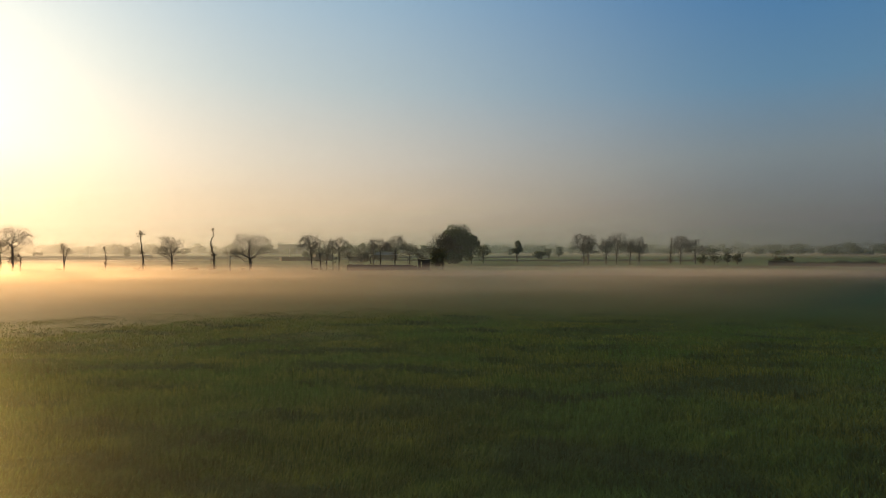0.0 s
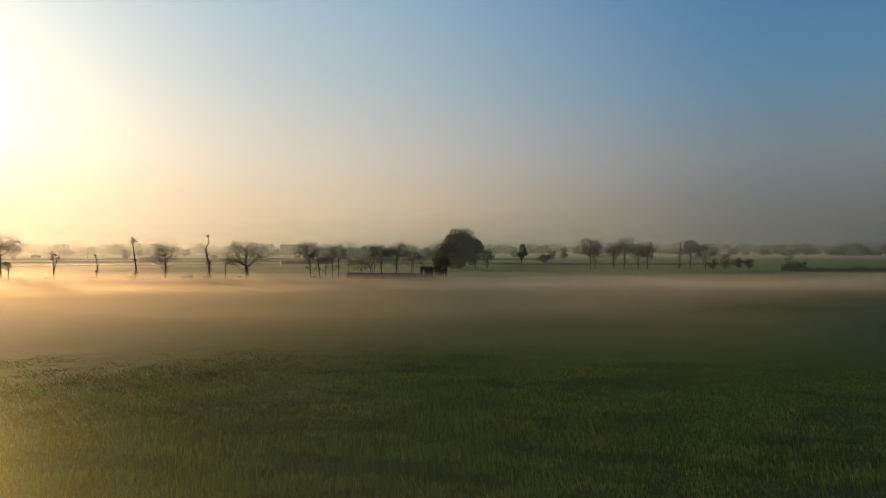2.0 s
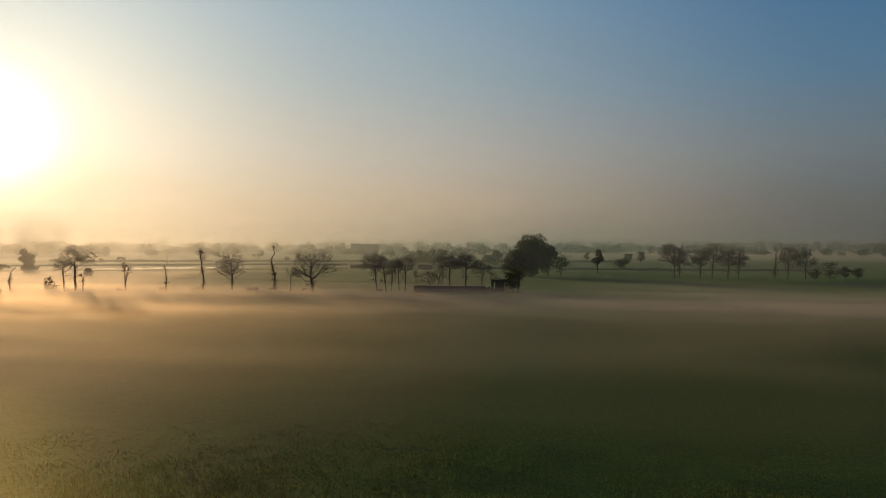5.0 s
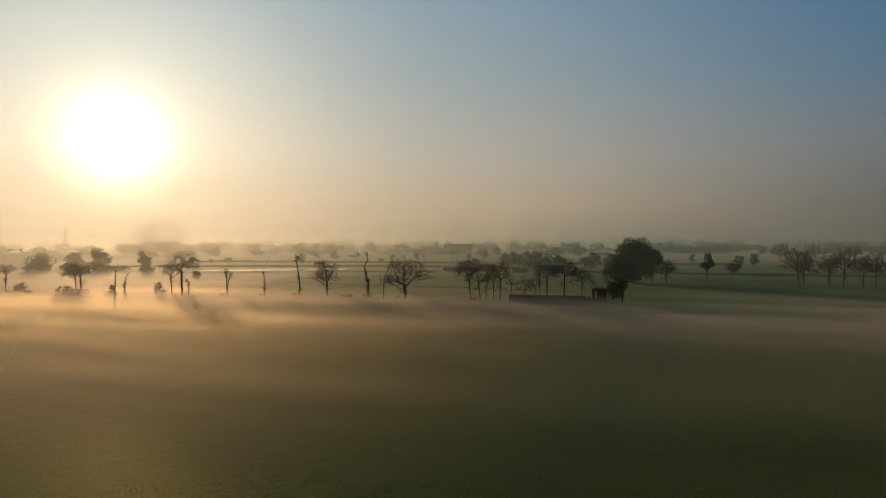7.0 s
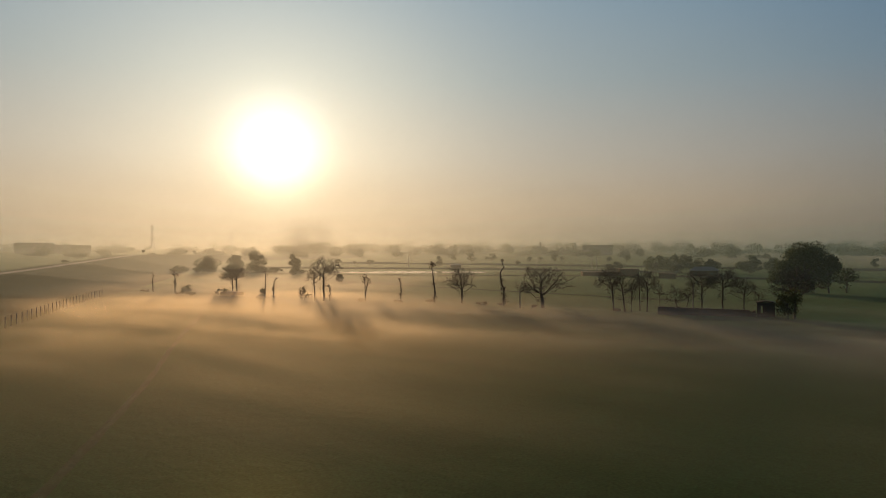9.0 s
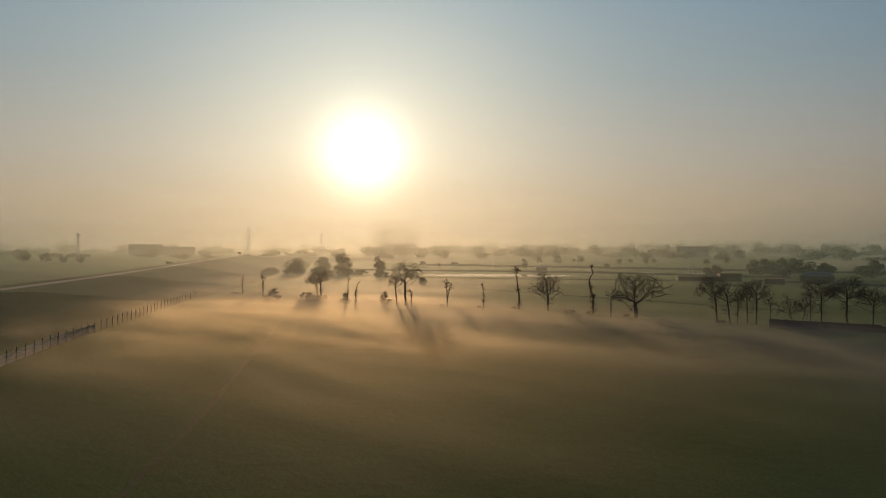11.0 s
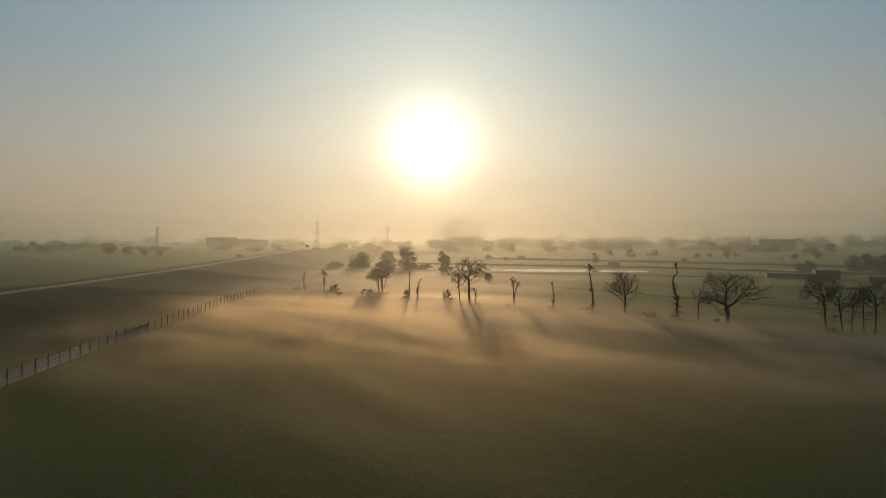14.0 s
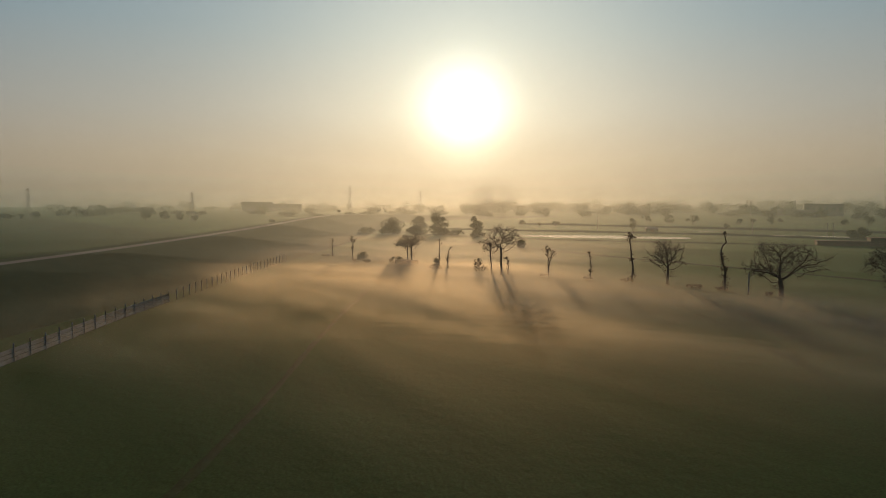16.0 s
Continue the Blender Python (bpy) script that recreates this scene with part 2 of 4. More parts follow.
def crop_glare_look(k):
    """Thin haze and the low sun's veiling glare over the near crop, put into one golden glossy sheet: it throws the low
    sun's light on towards the eye, most where it lies towards the sun.
    """
    p = place_of(k)
    s = k.add("ShaderNodeSeparateXYZ")
    k.link(p, s.inputs[0])
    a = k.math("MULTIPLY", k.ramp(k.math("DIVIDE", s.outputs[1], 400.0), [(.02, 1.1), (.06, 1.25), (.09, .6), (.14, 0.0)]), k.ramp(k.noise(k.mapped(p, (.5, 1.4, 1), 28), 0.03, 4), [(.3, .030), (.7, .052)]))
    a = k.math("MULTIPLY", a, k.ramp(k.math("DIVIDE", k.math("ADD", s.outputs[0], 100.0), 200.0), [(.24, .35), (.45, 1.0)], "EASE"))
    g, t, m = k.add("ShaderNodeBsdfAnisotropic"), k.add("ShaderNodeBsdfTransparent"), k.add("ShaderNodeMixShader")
    # the glare's golden glow is put into this colour
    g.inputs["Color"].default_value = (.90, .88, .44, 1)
    g.inputs["Roughness"].default_value = 0.55
    k.link(a, m.inputs[0])
    k.link(t.outputs[0], m.inputs[1])
    k.link(g.outputs[0], m.inputs[2])
    return m.outputs[0]


def veil(k, a, colour, forward, all_ways=0.36, ahead=(.95, .71, .38)):
    """A sheet of fine droplets: part scatters all ways, part bends the light a little on its way forward."""
    d, t2, f = k.add("ShaderNodeBsdfDiffuse"), k.add("ShaderNodeBsdfTranslucent"), k.add("ShaderNodeBsdfRefraction")
    d.inputs[0].default_value = t2.inputs[0].default_value = (*[all_ways * c for c in colour], 1)
    f.inputs["Color"].default_value = (*ahead, 1)
    f.inputs["Roughness"].default_value, f.inputs["IOR"].default_value = 1.0, 1.5
    body, both, m, t = k.add("ShaderNodeMixShader"), k.add("ShaderNodeMixShader"), k.add("ShaderNodeMixShader"), k.add("ShaderNodeBsdfTransparent")
    body.inputs[0].default_value, both.inputs[0].default_value = 0.6, forward
    k.link(d.outputs[0], body.inputs[1])
    k.link(t2.outputs[0], body.inputs[2])
    k.link(body.outputs[0], both.inputs[1])
    k.link(f.outputs[0], both.inputs[2])
    k.put(m.inputs[0], a)
    k.link(t.outputs[0], m.inputs[1])
    k.link(both.outputs[0], m.inputs[2])
    return m.outputs[0]


def mist_bank_look(k):
    p = place_of(k)
    cover, z = mist_cover(k, p, 0)
    tall = k.ramp(k.math("DIVIDE", k.math("SUBTRACT", z, k.math("MULTIPLY", k.noise(p, 0.06, 3), 0.5)), 2.2), [(0, .5), (.14, 1.0), (.26, .95), (.55, .32), (.90, 0.0)], "EASE")
    r = k.vmath("LENGTH", k.vmath("SUBTRACT", p, (4.0, 15.0, 0.0)).outputs[0]).outputs["Value"]
    rise = k.ramp(k.math("DIVIDE", r, 100.0), [(.12, 0.0), (.28, .14), (.50, .36), (.75, .46), (.995, .5), (1.0, 1.0)])
    a = k.math("MULTIPLY", k.math("MULTIPLY", k.math("MULTIPLY", cover, tall), rise), 0.185)
    return veil(k, a, (.78, .87, .90), 0.52, 0.76, (.95, .73, .43))


def haze_look(thick):
    """Morning haze: fades out with height."""
    def build(k):
        p = place_of(k)
        s = k.add("ShaderNodeSeparateXYZ")
        k.link(p, s.inputs[0])
        fade = k.ramp(k.math("DIVIDE", s.outputs[2], 160.0), [(0, .9), (.03, 1.0), (.12, .75), (.35, .3), (.95, 0.0)], "EASE")
        a = k.math("MULTIPLY", k.math("MULTIPLY", fade, k.ramp(k.noise(k.mapped(p, (1, 1, 3)), 0.008, 4), [(.3, .7), (.7, 1.0)])), thick)
        return veil(k, a, (.62, .93, .98), 0.16, 0.28, (.86, .80, .70))
    return build


MIST_THICK = 0.13
FIELD = material("field", field_look)
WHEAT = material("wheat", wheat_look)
LEAF = material("leaf", leaf_look((.020, .032, .010), (.060, .078, .022)))
LEAF_YELLOW = material("leaf_yellow", leaf_look((.04, .045, .010), (.11, .10, .024), 0.45))
DRY = material("dry_leaf", leaf_look((.045, .035, .022), (.09, .07, .045), 0.3))
BARK = material("bark", bark_look)
EARTH = material("earth", earth_look)
TRACK = material("track", track_look)
BANK = material("bank", bank_look)
MASONRY = material("masonry", masonry_look)
CONCRETE = material("concrete", concrete_look)
ASPHALT = material("asphalt", asphalt_look)
WATER = material("water", water_look)
STEEL = material("steel", steel_look)
SHEET = material("sheet", sheet_look)
SIGN = material("sign", sign_look)


# ---- mesh helpers ----
def link_mesh(name, me, mat, parent=None, label=""):
    if mat:
        me.materials.append(mat)
    ob = new(name, me)
    if parent is not None:
        ob.parent = parent
    if label:
        ob["label"] = label
    return ob


def part(name, bm, mat, parent=None, label=""):
    me = bpy.data.meshes.new(name)
    bm.to_mesh(me)
    bm.free()
    return link_mesh(name, me, mat, parent, label)


def mesh_from(name, verts, faces, smooth=False):
    me = bpy.data.meshes.new(name)
    verts = np.asarray(verts, dtype=np.float32)
    faces = np.asarray(faces, dtype=np.int32)
    n, k = faces.shape
    me.vertices.add(len(verts))
    me.vertices.foreach_set("co", verts.ravel())
    me.loops.add(n * k)
    me.loops.foreach_set("vertex_index", faces.ravel())
    me.polygons.add(n)
    me.polygons.foreach_set("loop_start", np.arange(n, dtype=np.int32) * k)
    me.polygons.foreach_set("use_smooth", np.full(n, smooth))
    me.update(calc_edges=True)
    return me


def thing(name, x, y, label, category, group="", kind="", z=0.0):
    ob = new(name)
    ob.location = (x, y, z)
    ob.empty_display_size = 0.5
    return tagged(ob, label, category, group, kind)


def box(bm, size, centre, turn=0.0, bevel=0.0):
    m = Matrix.Translation(centre) @ Matrix.Rotation(turn, 4, "Z") @ Matrix.Diagonal((*size, 1))
    made = bmesh.ops.create_cube(bm, size=1, matrix=m)
    if bevel:
        edges = list({e for v in made["verts"] for e in v.link_edges})
        bmesh.ops.bevel(bm, geom=edges, offset=bevel, segments=1, affect="EDGES")


def bar(bm, a, b, w):
    a, b = Vector(a), Vector(b)
    m = Matrix.Translation((a + b) / 2) @ (b - a).to_track_quat("Z", "Y").to_matrix().to_4x4() @ Matrix.Diagonal((w, w, (b - a).length, 1))
    bmesh.ops.create_cube(bm, size=1, matrix=m)


def tubes(a, b, ra, rb, sides=5):
    """Tapered tubes from points a to b."""
    d = b - a
    d = d / np.maximum(np.linalg.norm(d, axis=1, keepdims=True), 1e-6)
    ref = np.where(np.abs(d[:, 2:3]) < 0.9, [[0.0, 0.0, 1.0]], [[1.0, 0.0, 0.0]])
    u = np.cross(d, ref)
    u /= np.linalg.norm(u, axis=1, keepdims=True)
    v = np.cross(d, u)
    ang = np.arange(sides) * 2 * np.pi / sides
    ring = u[:, None] * np.cos(ang)[None, :, None] + v[:, None] * np.sin(ang)[None, :, None]
    va, vb = a[:, None] + ring * ra[:, None, None], b[:, None] + ring * rb[:, None, None]
    verts = np.concatenate([va, vb], axis=1).reshape(-1, 3)
    i = np.arange(sides)
    one = np.stack([i, (i + 1) % sides, (i + 1) % sides + sides, i + sides], 1)
    faces = (one[None] + (np.arange(len(a)) * 2 * sides)[:, None, None]).reshape(-1, 4)
    return verts, faces


def leaves(rng, centres, size, flat=0.0):
    """Leaf quads with random turns at the given centres."""
    n = len(centres)
    u = rng.normal(size=(n, 3))
    u[:, 2] *= 1 - flat
    u /= np.linalg.norm(u, axis=1, keepdims=True)
    w = rng.normal(size=(n, 3))
    v = np.cross(u, w)
    v /= np.linalg.norm(v, axis=1, keepdims=True)
    s = size * rng.uniform(0.6, 1.35, (n, 1))
    c = np.asarray(centres)
    verts = np.stack([c - u * s, c - v * s * 0.55, c + u * s, c + v * s * 0.55], 1).reshape(-1, 3)
    return verts, np.arange(n * 4).reshape(n, 4)


def in_ball(rng, n, shell=0.5):
    d = rng.normal(size=(n, 3))
    d /= np.linalg.norm(d, axis=1, keepdims=True)
    return d * rng.uniform(shell, 1, (n, 1)) ** 0.6


# ---- plants ----
def grow(rng, stem, goals, step, reach, kill, rounds=70):
    """Branches that grow from a stem towards scattered goals. Returns points and each one's parent."""
    pts = [np.array(p, float) for p in stem]
    par = [-1] + list(range(len(stem) - 1))
    goals = np.array(goals)
    P = np.array(pts)
    near_i = np.zeros(len(goals), int)
    near_d = np.full(len(goals), 1e9)

    def update(start):
        d = np.linalg.norm(goals[:, None] - P[None, start:], axis=2)
        j = d.argmin(1)
        dm = d[np.arange(len(goals)), j]
        better = dm < near_d
        near_i[better] = j[better] + start
        near_d[better] = dm[better]
    update(0)
    seen = set()
    for _ in range(rounds):
        live = (near_d < reach) & (near_d > kill)
        if not live.any():
            break
        fresh = []
        for i in np.unique(near_i[live]):
            d = goals[live & (near_i == i)] - P[i]
            d = (d / np.linalg.norm(d, axis=1, keepdims=True)).sum(0) + rng.normal(size=3) * 0.18
            d /= np.linalg.norm(d)
            q = P[i] + d * step
            key = tuple(np.round(q, 1))
            if key in seen:
                continue
            seen.add(key)
            fresh.append(q)
            par.append(int(i))
        if not fresh:
            break
        start = len(P)
        P = np.vstack([P, fresh])
        update(start)
        keep = near_d > kill
        goals, near_i, near_d = goals[keep], near_i[keep], near_d[keep]
        if not len(goals):
            break
    return P, np.array(par)


def radii(P, par, tip, power, trunk):
    load = np.ones(len(P))
    kids = np.bincount(par[1:], minlength=len(P))
    load[kids > 0] = 0
    for i in range(len(P) - 1, 0, -1):
        load[par[i]] += load[i]
    r = tip * load ** power
    return r * min(1.0, trunk / r[0]) if r[0] > trunk else r * (1 + (trunk / r[0] - 1) * np.clip(load / load[0], 0, 1) ** 0.5)


def tree_meshes(P, r, par, n_stem, ob):
    idx = np.arange(1, len(P))
    a, b, ra, rb = P[par[idx]], P[idx], r[par[idx]], r[idx]
    ra = np.minimum(ra, rb * 1.5)
    ra[:n_stem - 1] = r[par[idx]][:n_stem - 1]
    v, f = tubes(a[:n_stem - 1], b[:n_stem - 1], ra[:n_stem - 1], rb[:n_stem - 1], 9)
    link_mesh("trunk", mesh_from("trunk", v, f, True), BARK, ob)
    v, f = tubes(a[n_stem - 1:], b[n_stem - 1:], ra[n_stem - 1:], rb[n_stem - 1:], 4)
    tagged(link_mesh("twig_crown", mesh_from("twig_crown", v, f, True), BARK, ob), kind="stuff")


def bare_tree(x, y, h, w, base=0.4, seed=0, lean=(0, 0), trunk=0.22, lop=0.0, n=240, label="", flat=0.75, tip=0.024, buds=0.5, group="bare trees along the field"):
    """A leafless tree: straight trunk, rising limbs, an umbrella of uneven bunches of fine twigs with dark buds."""
    rng = np.random.default_rng(seed)
    h *= 1.04
    ob = thing("bare_tree", x, y, label or "leafless dark tree with wide fine twigs, standing in mist", "tree", group)
    hb = h * base
    n, w = int(n * 2.2), w * 1.10
    mid = hb + (h - hb) * 0.26
    many = 10 + int(w * 1.3)
    c = in_ball(rng, many, 0.72)
    c[:, 2] = np.abs(c[:, 2]) * 1.08 - 0.10
    reach = rng.uniform(0.72, 1.0, (many, 1))
    c = c * reach * [w / 2, w / 2, (h - mid)] + [0, 0, mid]
    goals = c[rng.integers(0, many, n)] + rng.normal(size=(n, 3)) * [0.085 * w, 0.085 * w, 0.055 * (h - hb) + 0.12]
    fill = rng.integers(0, n, n // 6)
    goals[fill] = in_ball(rng, len(fill), 0.1) * [w * 0.36, w * 0.36, (h - hb) * 0.4] + [0, 0, mid + (h - mid) * 0.15]
    goals[:, 2] -= 0.05 * h * np.clip(np.hypot(goals[:, 0], goals[:, 1]) / (w / 2) - 0.6, 0, 1) * flat
    goals[:, 2] = np.clip(goals[:, 2], hb * 0.8, h)
    low = rng.integers(0, n, n // 14)
    goals[low] = np.stack([rng.normal(size=len(low)) * min(0.5, w * 0.1), rng.normal(size=len(low)) * min(0.5, w * 0.1), rng.uniform(0.5, 1.0, len(low)) * hb], 1)
    goals[:, 0] += lop * (goals[:, 0] > 0) * goals[:, 0]
    goals[:, :2] += np.array(lean) * h
    m = max(6, int(h * 1.6))
    top = h * (base + (1 - base) * 0.16)
    s = np.linspace(0, 1, m)
    wob = np.cumsum(rng.normal(size=(m, 2)) * 0.035, axis=0) * h / 10
    stem = np.stack([s * lean[0] * h + wob[:, 0], s * lean[1] * h + wob[:, 1], s * top], 1)
    stem[0] = (0, 0, -0.3)
    P, par = grow(rng, stem, goals, 0.30, w * 0.8 + 2.5, 0.34)
    r = radii(P, par, tip * 0.85, 0.34, trunk)
    r[0] *= 1.45
    r[1] *= 1.15
    tree_meshes(P, r, par, m, ob)
    outer = np.flatnonzero(r < tip * 1.75)
    outer = outer[outer > m]
    if not len(outer):
        return ob
    i = np.repeat(outer, 2)
    d = P[i] - P[par[i]]
    d = d / np.maximum(np.linalg.norm(d, axis=1, keepdims=True), 1e-6) * 0.6 + rng.normal(size=(len(i), 3)) * 0.5 + [0, 0, 0.12]
    d *= rng.uniform(0.25, 0.62, (len(i), 1))
    fork = P[i] + d + rng.normal(size=d.shape) * 0.05
    end = fork + d * 0.6 + rng.normal(size=d.shape) * 0.12
    one = np.full(len(i), tip)
    v, f = tubes(np.vstack([P[i], fork]), np.vstack([fork, end]), np.concatenate([one * 0.55, one * 0.38]), np.concatenate([one * 0.38, one * 0.2]), 3)
    tagged(link_mesh("fine_twig", mesh_from("fine_twig", v, f), BARK, ob), kind="stuff")
    tips = end[rng.uniform(size=len(end)) < buds * 0.2]
    if len(tips):
        v, f = leaves(rng, tips + rng.normal(size=tips.shape) * 0.05, 0.09 + tip)
        tagged(link_mesh("bud_growth", mesh_from("bud_growth", v, f), DRY, ob), kind="stuff")
    return ob


def lopped_tree(x, y, h, seed, tufts, forks=1, bend=0.35, label="", sprout=26):
    """A lopped trunk with short stubs and a few tufts of leaf left on it."""
    rng = np.random.default_rng(seed)
    ob = thing("lopped_tree", x, y, label or "thin lopped tree trunk with short stubs and tufts of leaves", "tree", "bare trees along the field")
    segs, stubs = [], []
    m = 14
    for k in range(forks):
        s = np.linspace(0, 1, m)
        side = (k - (forks - 1) / 2) * 2
        wob = np.cumsum(rng.normal(size=(m, 2)) * 0.10, axis=0) * bend * 2
        line = np.stack([wob[:, 0] * s + side * np.clip(s - 0.12, 0, 1) * h * 0.16, wob[:, 1] * s, s * h * (1 - 0.12 * k)], 1)
        line[0] = (0, 0, -0.2)
        segs.append(line)
        for _ in range(sprout // forks):
            i = rng.integers(2, m - 1)
            d = rng.normal(size=3) * [1, 1, 0.3] + [0, 0, 0.9]
            stubs.append((line[i], line[i] + d / np.linalg.norm(d) * rng.uniform(0.2, 0.9)))
    a = np.concatenate([s[:-1] for s in segs])
    b = np.concatenate([s[1:] for s in segs])
    t = np.tile(np.linspace(1, 0.3, m), forks).reshape(forks, m) * 0.019 * (h + 2)
    v, f = tubes(a, b, t[:, :-1].ravel(), t[:, 1:].ravel(), 8)
    link_mesh("trunk", mesh_from("trunk", v, f, True), BARK, ob)
    sa, sb = np.array([s[0] for s in stubs]), np.array([s[1] for s in stubs])
    v, f = tubes(sa, sb, np.full(len(sa), 0.07), np.full(len(sa), 0.035), 4)
    tagged(link_mesh("stub_growth", mesh_from("stub_growth", v, f), BARK, ob), kind="stuff")
    c = []
    for k in range(forks):
        for at, rad, many in tufts:
            i = min(m - 1, int(at * (m - 1)))
            c.append(segs[k][i] + rng.normal(size=(many, 3)) * rad * 0.5)
    if c:
        v, f = leaves(rng, np.concatenate(c), 0.19)
        tagged(link_mesh("leaf_tuft", mesh_from("leaf_tuft", v, f), DRY, ob, "dark tufts of dry leaves"), kind="stuff")
    return ob


def leafy_tree(x, y, h, w, seed, base=0.22, lobes=7, many=2600, size=0.32, mat=None, label="", name="leafy_tree", category="tree", group="", trunk=0.3):
    """A tree in leaf: trunk, limbs, and a crown of uneven lobes of separate leaves with gaps."""
    rng = np.random.default_rng(seed)
    ob = thing(name, x, y, label or "dark green leafy tree in morning haze", category, group)
    hb = h * base
    lobes = int(lobes * 1.8)
    c = in_ball(rng, lobes, 0.35) * [w * 0.40, w * 0.40, (h - hb) * 0.43] + [0, 0, hb + (h - hb) * 0.45]
    rad = rng.uniform(0.14, 0.26, lobes) * min(w, h - hb) * (1.15 if lobes < 20 else 0.95)
    if trunk:
        m = 6
        s = np.linspace(0, 1, m)
        line = np.stack([rng.normal(size=m) * 0.03 * h * s, rng.normal(size=m) * 0.03 * h * s, s * (hb + (h - hb) * 0.45) - 0.2 * (s == 0)], 1)
        a, b = line[:-1], line[1:]
        ra, rb = trunk * (1 - 0.6 * s[:-1]), trunk * (1 - 0.6 * s[1:])
        la = line[rng.integers(2, m, lobes)]
        v, f = tubes(np.vstack([a, la]), np.vstack([b, c]), np.concatenate([ra, np.full(lobes, trunk * 0.4)]), np.concatenate([rb, np.full(lobes, trunk * 0.1)]), 6)
        link_mesh("trunk", mesh_from("trunk", v, f, True), BARK, ob)
    pick = rng.integers(0, lobes, many)
    q = c[pick] + in_ball(rng, many, 0.45) * rad[pick, None] * [1.15, 1.15, 0.85]
    stray = rng.integers(0, many, many // 12)
    q[stray] += rng.normal(size=(len(stray), 3)) * 0.05 * w
    q[:, 2] = np.maximum(q[:, 2], 0.15)
    v, f = leaves(rng, q, size)
    tagged(link_mesh("crown", mesh_from("crown", v, f), mat or LEAF, ob), kind="stuff")
    return ob


# ---- ground ----
def ground():
    rng = np.random.default_rng(3)
    rad = np.concatenate([[0.0], np.geomspace(3, 4600, 110)])
    ang = np.linspace(0, 2 * np.pi, 160, endpoint=False)
    R, A = np.meshgrid(rad[1:], ang, indexing="ij")
    X, Y = R * np.cos(A), R * np.sin(A) + 40
    Z = np.zeros_like(X)
    for k in range(5):
        a, ph, lam = rng.uniform(0, 6.28), rng.uniform(0, 6.28), rng.uniform(5, 22)
        Z += 0.004 * np.sin((X * np.cos(a) + Y * np.sin(a)) * 6.28 / lam + ph)
    Z *= np.clip((150 - R) / 60, 0, 1)
    verts = np.vstack([[[0, 40, 0]], np.stack([X, Y, Z], -1).reshape(-1, 3)])
    n = len(ang)
    i, j = np.meshgrid(np.arange(len(rad) - 2), np.arange(n), indexing="ij")
    a = 1 + i * n + j
    b = 1 + i * n + (j + 1) % n
    quads = np.stack([a, a + n, b + n, b], -1).reshape(-1, 4)
    me = mesh_from("ground", verts, quads, True)
    ob = link_mesh("ground", me, FIELD)
    bm = bmesh.new()
    bm.from_mesh(me)
    bm.verts.ensure_lookup_table()
    for q in range(n):
        bm.faces.new((bm.verts[0], bm.verts[1 + q], bm.verts[1 + (q + 1) % n]))
    bm.to_mesh(me)
    bm.free()
    tagged(ob, "flat green crop fields reaching to the misty horizon", "ground", "", "structure")


ground()


def wheat():
    """Bent blades of the young wheat, thickest where the path begins, in taller and laid clumps."""
    rng = np.random.default_rng(11)
    n = 440000
    d = 9 + 72 * rng.uniform(size=n) ** 1.8
    a = radians(90 + 8) + rng.uniform(-1.0, 1.15, n)
    x, y = 9 + d * np.cos(a), 4 + d * np.sin(a)
    clump = np.sin(x * 1.7 + 1.9 * np.sin(y * 1.1)) * np.sin(y * 2.0 + 1.6 * np.sin(x * 0.9))
    patch = np.sin(x * 0.33 + 1.3 * np.sin(y * 0.21)) * np.sin(y * 0.27 + 1.1 * np.sin(x * 0.17)) + 0.5 * np.sin(x * 0.9 + y * 0.5) * np.sin(y * 1.1 - x * 0.3)
    h = (0.36 + 0.09 * patch + 0.07 * clump) * rng.uniform(0.6, 1.25, n) * np.clip((60 - d) / 38, 0.12, 1)
    wd = rng.uniform(0.007, 0.014, n) * (1 + d / 40)
    lay = 0.5 * np.sin(x * 0.21 + y * 0.13) + 0.9 * np.sin(y * 0.31 - x * 0.11)
    yaw = lay + rng.normal(size=n) * 1.1
    lean = rng.uniform(0.10, 0.55, n) * h
    base = np.stack([x, y, np.full(n, -0.05)], 1)
    side = np.stack([np.cos(yaw), np.sin(yaw), np.zeros(n)], 1) * wd[:, None]
    way = np.stack([-np.sin(yaw), np.cos(yaw), np.zeros(n)], 1) * lean[:, None]
    rise = np.stack([np.zeros(n), np.zeros(n), h], 1)
    mid, tip = base + way * 0.25 + rise * 0.68, base + way * 1.2 + rise * rng.uniform(0.82, 1.0, (n, 1))
    verts = np.stack([base - side * 0.7, base + side * 0.7, mid + side, mid - side, tip], 1).reshape(-1, 3)
    faces = np.arange(n)[:, None, None] * 5 + np.array([[0, 1, 2], [0, 2, 3], [3, 2, 4]])[None]
    me = mesh_from("wheat", verts, faces.reshape(-1, 3))
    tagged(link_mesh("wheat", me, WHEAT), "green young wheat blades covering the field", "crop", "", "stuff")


wheat()


